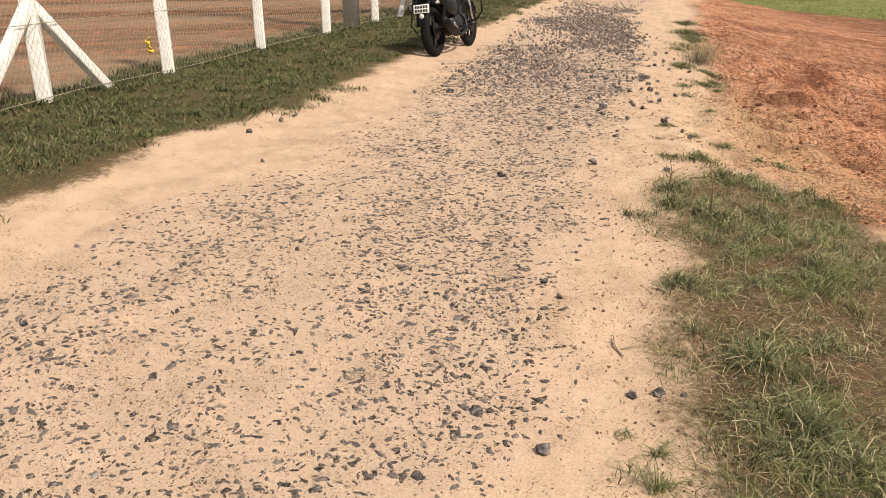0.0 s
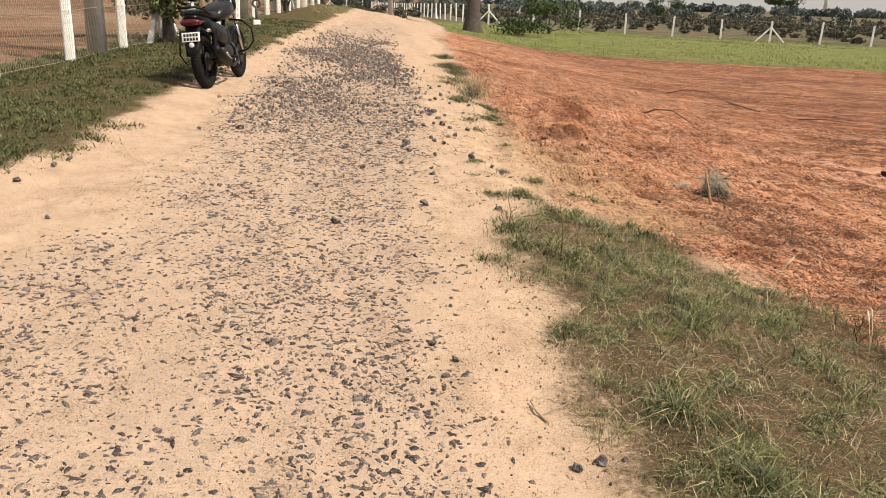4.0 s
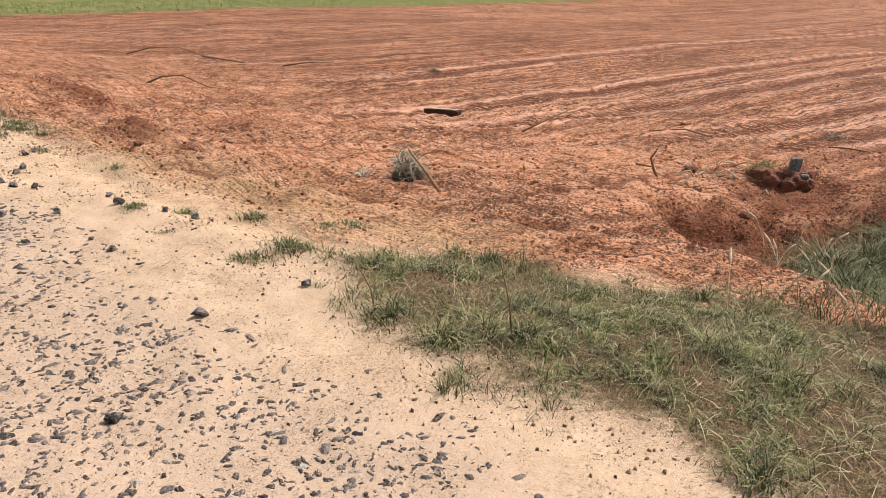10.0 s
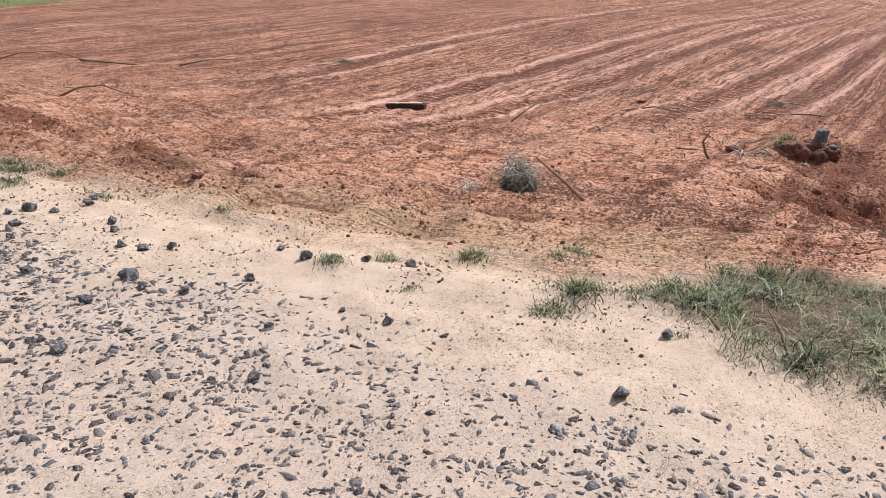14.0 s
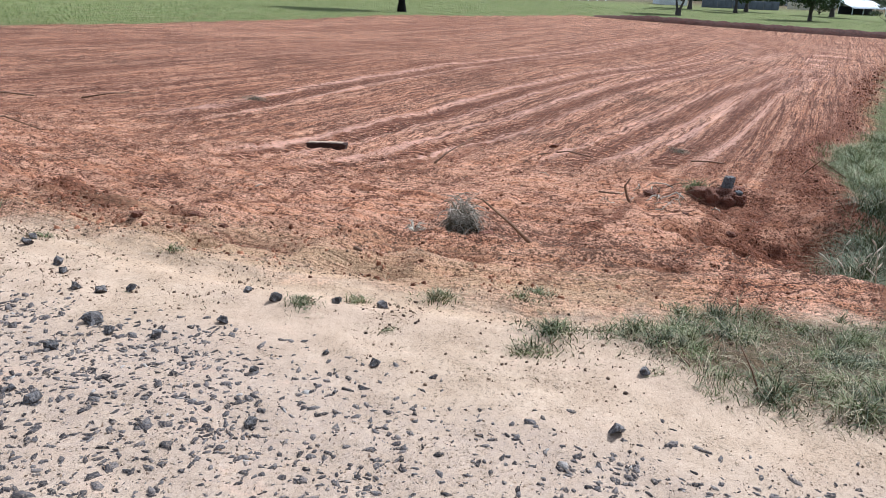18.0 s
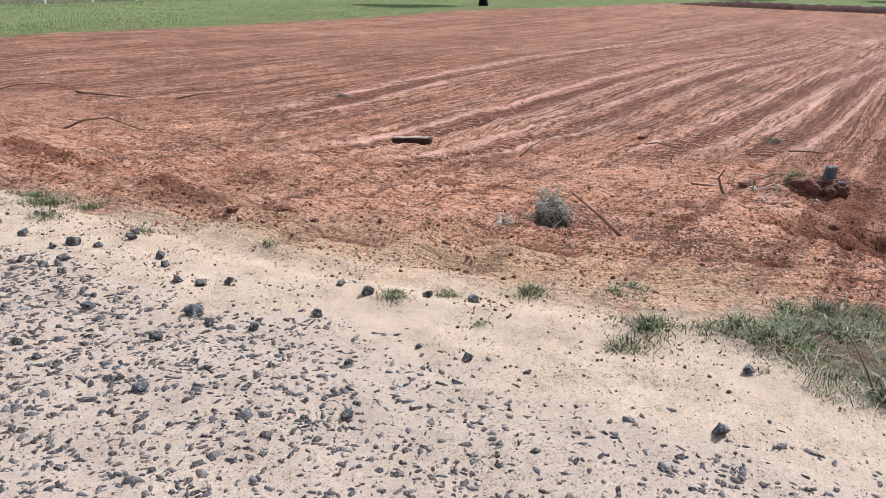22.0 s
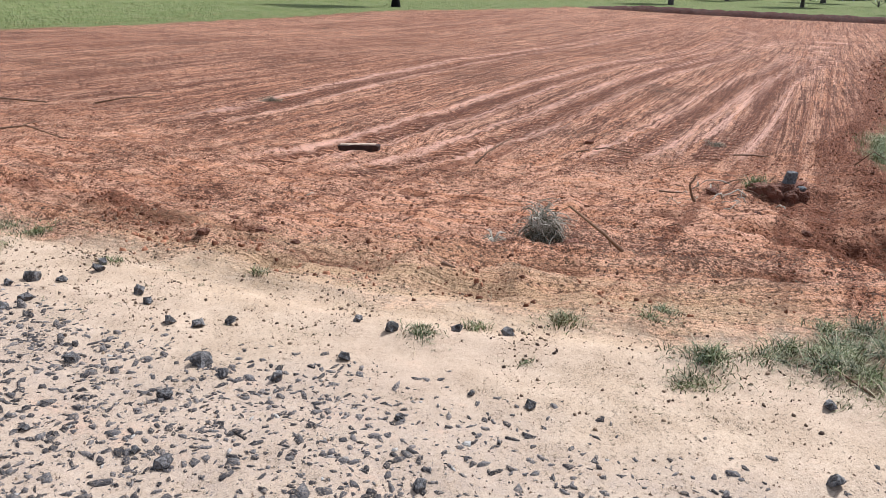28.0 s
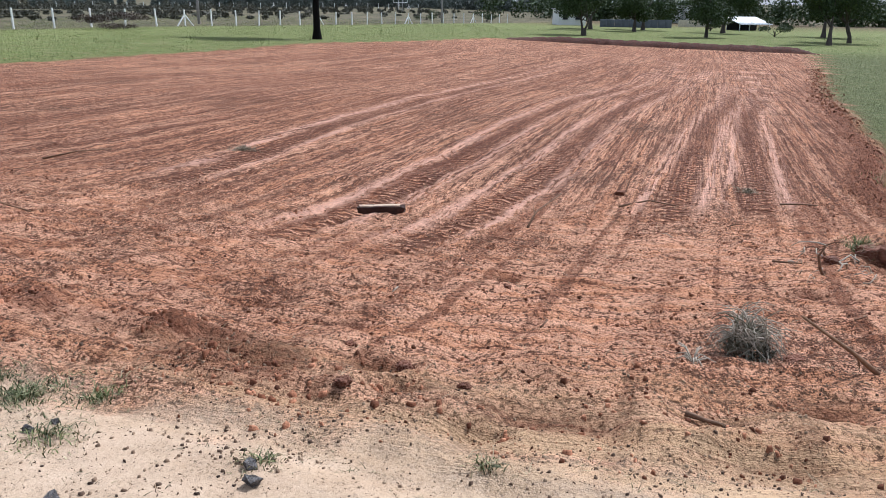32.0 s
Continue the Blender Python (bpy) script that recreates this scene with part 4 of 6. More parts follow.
    cx, cy = scattered(75000, -5, 5, 1.5, 22, lambda a, b: left(a, b) * (0.25 + smooth(0.42, 0.56, fbm(a * 3, b * 3, 8))) * np.clip(9 / (b + 3), 0.3, 1), 55)
    per = (5 + 20 * r.rand(len(cx)) ** 2).astype(int)
    x, y = clump_blades(cx, cy, per, r.uniform(0.02, 0.07, len(cx)), r)
    tall = np.repeat(0.018 + 0.05 * r.rand(len(cx)) ** 2 + 0.04 * smooth(0.6, -0.2, cx - fence_x(cy)), per)
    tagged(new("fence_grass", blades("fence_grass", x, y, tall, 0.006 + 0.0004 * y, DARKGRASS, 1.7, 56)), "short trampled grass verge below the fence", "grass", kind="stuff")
    x, y = scattered(90000, -5, 5, 1.5, 22, lambda a, b: left(a, b) * 0.55 * np.clip(9 / (b + 3), 0.3, 1), 45)
    tagged(new("trodden_grass", blades("trodden_grass", x, y, 0.022, 0.005 + 0.0004 * y, MAT, 2.4, 44, droop=0.25)), "low mat of dry and green blades below the fence", "grass", kind="stuff")

    def meadow(a, b):
        return zone(a, b)[1] * (a > 3) * smooth(0.2, 0.5, fbm(a * 0.5, b * 0.5, 8))
    x, y = scattered(200000, 3, 120, 2, 56, lambda a, b: meadow(a, b) * np.clip(30 / np.hypot(a, b), 0.1, 1), 57)
    tagged(new("meadow_grass", blades("meadow_grass", x, y, 0.09, 0.007 + 0.0003 * np.hypot(x, y), FARGRASS, 1.5, 58)), "bright green meadow grass past the red field", "grass", kind="stuff")
    x, y = scattered(200000, 6, 110, -50, 2.5, lambda a, b: meadow(a, b) * np.clip(22 / np.hypot(a, b), 0.1, 1), 59)
    tagged(new("meadow_grass", blades("meadow_grass", x, y, 0.06 + 0.16 * smooth(13, 8, x), 0.007 + 0.0003 * np.hypot(x, y), LAWN, 1.4, 60)), "green grass along the cut edge of the red field", "grass", kind="stuff")
    x, y = scattered(40000, 2.4, 9.5, -0.5, 3.6, lambda a, b: smooth(0.1, -0.3, b - np.interp(a, (2.4, 3.0, 3.8, 4.6, 6.4, 9.5), (3.35, 3.2, 3.15, 2.7, 2.1, 1.6)) + (fbm(a * 2, b * 2, 3) - 0.5) * 0.6) * 0.8, 61)
    tagged(new("tall_weeds", blades("tall_weeds", x, y, 0.13 + 0.08 * smooth(5.5, 4.0, x) * smooth(2.9, 3.4, x), 0.0034, WEED, 1.7, 62, droop=0.4, bends=2)), "tall grey-green weeds at the lip of the pit", "weeds", kind="stuff")


all_grass()


def tuft(x, y, wide, tall, mat, n, seed, label, stalks=0):
    """One clump of grass with its dry stalks."""
    r = np.random.RandomState(seed)
    d, a = np.abs(r.normal(0, 0.3, n)) * wide, r.uniform(0, 6.28, n)
    s, w = r.uniform(0.4, 1.0), r.uniform(0, 3.14)
    qx, qy = d * np.cos(a), d * np.sin(a) * s
    px, py = qx * math.cos(w) - qy * math.sin(w) + r.normal(0, 0.012, n), qx * math.sin(w) + qy * math.cos(w) + r.normal(0, 0.012, n)
    z = height(px + x, py + y) - floor_at(x, y)
    me = blades("clump", px, py, tall * np.clip(1.15 - d / wide, 0.3, 2), 0.0042, mat, 1.5, seed, z, 0.4, 2)
    ob = thing("grass_tuft", pose(x, y, floor_at(x, y)), label, "grass", "tufts along the track")
    c = tagged(new("clump", me), kind="stuff")
    c.parent = ob
    if stalks:
        q = blades("stalks", px[:stalks], py[:stalks], tall * 1.1, 0.004, STRAW, 2.0, seed + 1, z[:stalks])
        c = tagged(new("dry_clump", q), kind="stuff")
        c.parent = ob


GREEN = "small green grass tuft growing in pale sand"
DARKT = "dark matted grass tuft at the edge of the track"
TUFTS_STRIP = ((1.03, 3.05, 0.24, 0.09, DARKT), (1.22, 4.10, 0.18, 0.09, GREEN), (1.24, 4.38, 0.3, 0.05, DARKT), (1.30, 4.36, 0.22, 0.1, DARKT), (0.64, 2.04, 0.07, 0.03, GREEN), (1.17, 2.03, 0.5, 0.11, DARKT),
               (1.17, 2.45, 0.36, 0.12, DARKT), (1.35, 4.0, 0.2, 0.12, GREEN), (1.86, 4.78, 0.3, 0.09, GREEN), (1.67, 4.7, 0.3, 0.08, GREEN), (1.23, 4.11, 0.24, 0.11, GREEN), (1.43, 3.88, 0.24, 0.1, GREEN),
               (1.85, 4.4, 0.3, 0.08, GREEN), (2.1, 4.55, 0.24, 0.07, GREEN))
TUFTS_EDGE = ((1.63, 5.10, 0.2, 0.08, GREEN), (1.43, 5.22, 0.12, 0.05, GREEN), (1.65, 6.13, 0.2, 0.035, DARKT), (1.79, 5.93, 0.16, 0.05, GREEN), (1.95, 5.59, 0.16, 0.06, GREEN), (1.49, 5.74, 0.14, 0.025, DARKT),
              (2.05, 5.25, 0.22, 0.04, GREEN), (2.2, 6.95, 0.12, 0.05, GREEN), (1.62, 5.12, 0.3, 0.08, DARKT), (1.47, 5.17, 0.2, 0.05, GREEN), (1.62, 6.12, 0.24, 0.04, DARKT), (1.91, 5.62, 0.2, 0.06, GREEN),
              (2.19, 5.18, 0.24, 0.05, GREEN))
TUFTS_FAR = ((2.57, 9.61, 0.5, 0.1, DARKT), (2.81, 9.27, 0.5, 0.07, DARKT), (3.4, 12.5, 0.7, 0.14, DARKT), (3.5, 13.2, 0.7, 0.14, DARKT), (3.85, 14.8, 0.6, 0.12, DARKT), (3.15, 11.6, 0.6, 0.12, DARKT),
             (2.15, 7.6, 0.2, 0.04, GREEN), (2.28, 8.3, 0.3, 0.05, GREEN), (2.9, 11.2, 0.4, 0.08, GREEN), (2.58, 8.55, 0.5, 0.06, DARKT), (2.72, 8.75, 0.4, 0.06, DARKT), (2.62, 8.3, 0.3, 0.05, GREEN))
for n, (x, y, w, t, lab) in enumerate(TUFTS_STRIP + TUFTS_EDGE + TUFTS_FAR):
    tuft(x, y, w, t * 0.75, WEED if lab is DARKT else MIXGRASS, int(50 + 1800 * w * w), 100 + n, lab, int(20 + 60 * w))


for n, (x, y, w, t) in enumerate(((10.0, 1.15, 1.2, 0.24), (9.2, 1.4, 0.9, 0.22), (10.9, 0.6, 1.1, 0.2), (8.4, 1.55, 0.8, 0.22), (12.2, -0.1, 1.2, 0.15), (7.6, 1.6, 0.8, 0.22))):
    tuft(x, y, w, t, GRASS, 1500, 140 + n, "lush green weed clump at the cut field edge", 30)
for n, (x, y, w, t) in enumerate(((3.95, 3.08, 0.4, 0.3), (4.35, 2.9, 0.5, 0.32), (4.85, 2.72, 0.5, 0.3), (3.5, 2.95, 0.4, 0.24), (5.35, 2.5, 0.5, 0.28))):
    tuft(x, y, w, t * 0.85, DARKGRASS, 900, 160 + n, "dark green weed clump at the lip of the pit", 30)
tuft(6.15, 3.85, 0.26, 0.1, GRASS, 260, 150, "small green weed beside the marker stone", 12)
tuft(9.5, 3.52, 0.5, 0.06, HAY, 260, 151, "flattened grey dry weed lying on red soil", 20)
tuft(11.15, 10.04, 0.6, 0.09, HAY, 300, 152, "flattened grey dry weed lying on red soil", 20)
tuft(3.38, 4.72, 0.16, 0.05, HAY, 120, 153, "flattened grey dry weed lying on red soil", 10)
tuft(3.1, 10.7, 0.7, 0.26, STRAW, 420, 154, "dry tan weed bush at the field edge", 20)
tuft(2.9, 10.2, 0.5, 0.16, HAY, 300, 155, "dry tan weed bush at the field edge", 20)


# ---- the fence along the track ----
def post_mesh(h, w, seed, band=0.0):
    bm = bmesh.new()
    box(bm, (w, w * 0.9, h + 0.3), (0, 0, h / 2 - 0.15), None, w * 0.12)
    bmesh.ops.subdivide_edges(bm, edges=[e for e in bm.edges if abs(e.verts[0].co.z - e.verts[1].co.z) > 0.3], cuts=5)
    for v in bm.verts:
        v.co += Vector((noise.noise(v.co * 3 + Vector((seed, 0, 0))), noise.noise(v.co * 3 + Vector((0, seed, 0))), 0)) * w * 0.09
    return bm


def left_fence():
    f = thing("mesh_fence", pose(0, 0, 0), "white post fence with rusty chain-link netting beside the track", "fence")
    ys = [4.65, 6.3] + [7.9 + 1.78 * k for k in range(16)]
    for n, y in enumerate(ys):
        x = fence_x(y)
        p = part("post", post_mesh(1.5, 0.115, n * 1.3), WHITE, f, "limewashed concrete post" if n else "")
        p.matrix_basis = pose(x, y, floor_at(x, y), random.uniform(-1.5, 1.5), random.uniform(-1.5, 1.5), 15)
        b = bmesh.new()
        box(b, (0.122, 0.112, 0.34), (0, 0, 1.34), None, 0.01)
        c = part("painted_top", b, GREENP, p, "dark green painted post top")
        if n in (1, 6, 13):
            for s in (-1, 1):
                y2 = y + s * 0.75
                x2 = fence_x(y2)
                b = bmesh.new()
                top, foot = Vector((x, y, floor_at(x, y) + 0.78)), Vector((x2 + 0.02, y2, floor_at(x2, y2) - 0.05))
                d = foot - top
                box(b, (0.085, 0.085, d.length), (0, 0, 0), None, 0.012)
                q = part("brace", b, WHITE, f)
                q.matrix_basis = Matrix.Translation((top + foot) / 2) @ d.to_track_quat("Z", "Y").to_matrix().to_4x4()
    # netting: two sets of slanting wires, and three line wires
    v, e = [], []
    step, a, b2 = 0.052, 3.0, 34.0
    hgt, up = 1.15, 0.04
    t = a
    while t < b2:
        for s in (1, -1):
            t1 = t + s * hgt * 0.5
            for k, (tt, zz) in enumerate(((t, up), (t1, up + hgt))):
                x = fence_x(tt) + 0.065
                v.append((x, tt, base_height(x, tt) + zz))
            e.append((len(v) - 2, len(v) - 1))
        t += step * (1.0 if t < 15 else 2.0)
    wire_net("netting", v, e, 0.0011, f, "thin rusty chain-link netting")
    for k, z in enumerate((0.05, 0.62, 1.17)):
        v = [(fence_x(t) + 0.068, t, float(base_height(fence_x(t), t)) + z + 0.012 * math.sin(t * 2.1 + k)) for t in np.arange(3, 34, 0.6)]
        bm = bmesh.new()
        tube(bm, v, 0.003, 5)
        part("line_wire", bm, WIRE, f)


def wire_net(name, v, e, r, parent, label):
    """Thin four-sided wires, one for each edge, in one mesh."""
    v = np.array(v, float)
    e = np.array(e)
    p, q = v[e[:, 0]], v[e[:, 1]]
    d = (q - p) / np.linalg.norm(q - p, axis=1)[:, None]
    s = np.cross(d, [1.0, 0.1, 0.05])
    s /= np.linalg.norm(s, axis=1)[:, None]
    u = np.cross(d, s)
    ring = [s * r, u * r, -s * r, -u * r]
    vs = np.stack([p + k for k in ring] + [q + k for k in ring], 1).reshape(-1, 3)
    i = np.arange(len(e))[:, None] * 8
    f = np.concatenate([i + np.array([[k, (k + 1) % 4, 4 + (k + 1) % 4, 4 + k]]) for k in range(4)])
    ob = new(name, quick_mesh(name, vs, f, 4, WIRE))
    ob.parent = parent
    ob["label"] = label
    return ob


left_fence()


def utility_pole(x, y, h, r, label, mat=CONCRETE):
    p = thing("utility_pole", pose(x, y, floor_at(x, y)), label, "pole")
    bm = bmesh.new()
    tube(bm, [(0, 0, -0.4), (0, 0, h * 0.5), (0, 0, h)], [r, r * 0.85, r * 0.68], 8)
    part("shaft", bm, mat, p)
    bm = bmesh.new()
    box(bm, (1.4, 0.09, 0.09), (0, 0, h - 0.5), None, 0.01)
    arm = part("cross_arm", bm, mat, p)
    for k in (-0.6, 0, 0.6):
        bm = bmesh.new()
        tube(bm, [(k, 0, h - 0.45), (k, 0, h - 0.38), (k, 0, h - 0.28)], [0.03, 0.05, 0.025], 8)
        part("insulator", bm, WHITE, arm)


utility_pole(-1.78, 12.35, 7.5, 0.13, "square grey concrete power pole beside the mesh fence")
utility_pole(0.55, 22.0, 7.5, 0.13, "weathered grey power pole at the grass verge")


# ---- the far fences ----
def far_fence(a, b, spacing, brace, label, h=1.45, w=0.12):
    f = thing("post_fence", pose(0, 0, 0), label, "fence")
    a, b = Vector(a), Vector(b)
    n = int((b - a).length / spacing)
    d = (b - a).normalized()
    bm = post_mesh(h, w, 3.0)
    me = bpy.data.meshes.new("post")
    bm.to_mesh(me)
    bm.free()
    me.materials.append(WHITE)
    bm = bmesh.new()
    box(bm, (w * 0.8, w * 0.8, 1.4), (0, 0, 0), None, 0.01)
    mb = bpy.data.meshes.new("brace")
    bm.to_mesh(mb)
    bm.free()
    mb.materials.append(WHITE)
    r = random.Random(int(a.x * 10))
    for k in range(n + 1):
        p = a + d * spacing * k
        z = float(base_height(p.x, p.y))
        o = new("post", me)
        o.parent = f
        o.matrix_basis = pose(p.x, p.y, z + r.uniform(-0.06, 0.04), r.uniform(-2, 2), r.uniform(-2, 2), math.degrees(math.atan2(d.y, d.x)))
        if k % brace == 0:
            for s in (-1, 1):
                q = new("brace", mb)
                q.parent = f
                top, foot = Vector((p.x, p.y, z + 1.0)), Vector((p.x + d.x * s * 1.0, p.y + d.y * s * 1.0, z - 0.05))
                q.matrix_basis = Matrix.Translation((top + foot) / 2) @ (foot - top).to_track_quat("Z", "Y").to_matrix().to_4x4()
    for z in (0.5, 0.95, 1.35):
        bm = bmesh.new()
        tube(bm, [(p.x, p.y, float(base_height(p.x, p.y)) + z) for p in [a + d * spacing * k for k in range(n + 1)]], 0.006, 4)
        part("strand", bm, WIRE, f)


far_fence((19.5, 57.8), (138, -1.5), 3.3, 6, "white concrete post fence with wire strands across the meadow")
far_fence((19.0, 59.0), (36, 190), 3.2, 7, "white post fence running along the far track")
far_fence((95, 205), (275, 17), 4.2, 6, "distant white post fence in scrubland", 1.6, 0.16)
far_fence((30, 215), (95, 205), 4.2, 6, "distant white post fence beyond the meadow", 1.6, 0.16)


# ---- trees ----
def tree(x, y, h, crown, seed, label, mat=LEAF, lean=0.0, clear=0.35, leaves=2600, leaf=0.16, stems=1, name="tree", bark=BARK, girth=0.03):
    """A tapered, forked trunk and a crown of many leaves hung round its limbs."""
    r = random.Random(seed)
    t = thing(name, pose(x, y, float(base_height(x, y))), label, "tree")
    tips = []
    for s in range(stems):
        bm = bmesh.new()
        dx, dy = (r.uniform(-0.5, 0.5), r.uniform(-0.5, 0.5)) if stems > 1 else (lean, 0)
        top = Vector((dx * 1.4, dy * 1.4, h * clear * 1.25))
        rad = h * girth / math.sqrt(stems)
        tube(bm, [(dx * 0.3, dy * 0.3, -0.3), (dx * 0.33, dy * 0.33, 0.06), (dx * 0.4, dy * 0.4, 0.7), top * 0.5 + Vector((r.uniform(-0.08, 0.08), 0, 0)), top], [rad * 2.0, rad * 1.6, rad * 1.1, rad * 0.95, rad * 0.7], 8)
        for k in range(5):
            a, l = r.uniform(0, 6.28), r.uniform(0.5, 1.0)
            st = top * r.uniform(0.8, 1.0)
            end = Vector((math.cos(a) * crown * 0.36 * l, math.sin(a) * crown * 0.36 * l, h * r.uniform(clear + 0.15, 0.92))) + Vector((dx, dy, 0))
            tube(bm, [st, (st + end) / 2 + Vector((0, 0, -0.1 * h * 0.3)), end], [rad * 0.5, rad * 0.3, rad * 0.1], 5)
            tips.append(end)
        part("trunk", bm, bark, t)
    q = np.random.RandomState(seed)
    per = leaves // len(tips)
    cs = []
    for e in tips:
        g = q.normal(0, 1, (per, 3))
        g /= np.linalg.norm(g, axis=1)[:, None]
        g *= (q.rand(per) ** 0.45)[:, None] * np.array([crown * 0.25, crown * 0.25, h * 0.2]) * q.uniform(0.7, 1.2)
        cs.append(g + np.array(e))
    c = np.concatenate(cs)
    c = c[c[:, 2] > h * clear * 0.8]
    t2 = leaf_mesh("crown", c, leaf * h / 5, mat, seed)
    t2.parent = t
    return t


def leaf_mesh(name, c, size, mat, seed):
    """Small four-cornered leaves at the places c, each turned its own way."""
    q = np.random.RandomState(seed + 3)
    n = len(c)
    a = q.normal(0, 1, (n, 3))
    a /= np.linalg.norm(a, axis=1)[:, None]
    b = np.cross(a, q.normal(0, 1, (n, 3)))
    b /= np.linalg.norm(b, axis=1)[:, None]
    s = size * q.uniform(0.6, 1.3, n)[:, None]
    v = np.stack([c - a * s, c - b * s * 0.5, c + a * s, c + b * s * 0.5], 1).reshape(-1, 3)
    return new(name, quick_mesh(name, v, np.arange(4 * n).reshape(-1, 4), 4, mat, True))


tree(58, 17, 9.5, 6, 3, "tall dark-trunked tree at the edge of the red field", clear=0.5, leaves=3000, bark=DARKBARK, girth=0.024)
tree(10.0, 32.2, 9, 5, 4, "tall grey-trunked tree where the track bends", clear=0.55, leaves=3000)
for n, (x, y, h, c, st) in enumerate(((91.6, -7, 6.5, 8, 2), (96, -22, 7, 6, 2), (82, -30, 7, 6, 1), (89, -35.5, 8, 8.5, 2), (106, -40, 8, 10, 1), (115, -30, 8.5, 9, 1),
                                      (118, -12, 8, 9, 1), (120, -20, 7.5, 8, 1), (112, -17, 6.5, 6, 1), (95, -50, 8, 9, 1), (86, -44, 6, 5, 1))):
    tree(x, y, h, c, 20 + n, "dark green shade tree with low spreading crown", clear=0.22, stems=st, leaves=9500, leaf=0.105)
for n, (x, y, h, c) in enumerate(((124, -31, 2.6, 5), (104, -33, 2.4, 4.5), (141, 2, 2.6, 5), (130, 12, 1.6, 3.5), (12.5, 33.5, 1.6, 3.2), (15, 36, 1.8, 3.5), (2.0, 26, 1.6, 1.8))):
    tree(x, y, h, c, 60 + n, "low dark bush with dense twigs and small leaves", clear=0.05, leaves=1500, leaf=0.22, name="bush")


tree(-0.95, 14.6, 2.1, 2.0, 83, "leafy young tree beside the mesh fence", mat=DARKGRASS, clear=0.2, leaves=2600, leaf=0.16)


BRUSH = blade_material("cut_brush", (0.03, 0.02, 0.016), (0.065, 0.042, 0.034), (0.11, 0.075, 0.06))
tree(62, 33.2, 1.15, 6.0, 84, "low heap of dark cut brushwood by the fence", mat=BRUSH, clear=0.03, leaves=2600, leaf=0.3, name="brush_heap")


def far_woods(name, a, b, rows, low, high, n, seed, label, mat=PALM, size=1.1):
    """A belt of many tree crowns with an uneven top, too far to part."""
    q = np.random.RandomState(seed)
    cs = []
    for k in range(n):
        f = q.rand()
        x, y = a[0] + (b[0] - a[0]) * f + q.uniform(-rows, rows), a[1] + (b[1] - a[1]) * f + q.uniform(-rows, rows)
        h, w = q.uniform(low, high), q.uniform(2.0, 4.5) * high / 8
        m = 300 if high > 3 else 90
        g = q.normal(0, 1, (m, 3))
        g /= np.linalg.norm(g, axis=1)[:, None]
        g *= (q.rand(m) ** 0.5)[:, None] * np.array([w, w, h * 0.5])
        g[:, 2] = np.abs(g[:, 2] + h * 0.42)
        cs.append(g + np.array([x, y, float(base_height(x, y))]))
    ob = leaf_mesh(name, np.concatenate(cs), size * 0.8, mat, seed)
    return tagged(ob, label, "woods", kind="stuff")


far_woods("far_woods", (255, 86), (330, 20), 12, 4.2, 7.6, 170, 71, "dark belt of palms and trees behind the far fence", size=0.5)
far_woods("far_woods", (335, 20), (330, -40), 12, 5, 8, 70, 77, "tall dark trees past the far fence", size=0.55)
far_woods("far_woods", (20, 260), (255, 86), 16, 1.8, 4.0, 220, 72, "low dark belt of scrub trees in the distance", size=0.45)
far_woods("far_woods", (200, -10), (150, -120), 14, 4, 7.5, 150, 73, "dense dark trees behind the sheds", LEAF, 0.45)
far_woods("far_scrub", (45, 115), (205, 45), 46, 0.3, 1.3, 900, 74, "low dry scrub between the far fences", SCRUB, 0.26)
far_woods("far_scrub", (40, 170), (215, 90), 30, 0.8, 2.4, 420, 78, "dark thorn scrub thickening with distance", SCRUB, 0.3)
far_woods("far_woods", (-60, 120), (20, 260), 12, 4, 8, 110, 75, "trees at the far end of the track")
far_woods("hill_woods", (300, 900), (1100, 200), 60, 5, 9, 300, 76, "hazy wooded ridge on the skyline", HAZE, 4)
for n, (x, y, hh, c) in enumerate(((118, 150, 6.5, 9), (150, 118, 6, 9), (175, 100, 7, 10), (90, 150, 5.5, 8))):
    tree(x, y, hh, c, 90 + n, "dark round-crowned tree standing in the far scrub", clear=0.15, leaves=2200)


def mast(x, y, h):
    t = thing("mast", pose(x, y, float(base_height(x, y))), "slender white tapering mast far off on the skyline", "mast", "masts on the skyline")
    bm = bmesh.new()
    tube(bm, [(0, 0, -2), (0, 0, h * 0.5), (0, 0, h)], [2.2, 1.7, 1.1], 12)
    part("tower", bm, WHITE, t)
    bm = bmesh.new()
    box(bm, (6, 2.4, 2.6), (0, 0, h + 1.2), None, 0.4)
    part("nacelle", bm, WHITE, t)


for x, y in ((420, 770), (540, 690), (575, 670), (660, 590)):
    mast(x, y, 62)


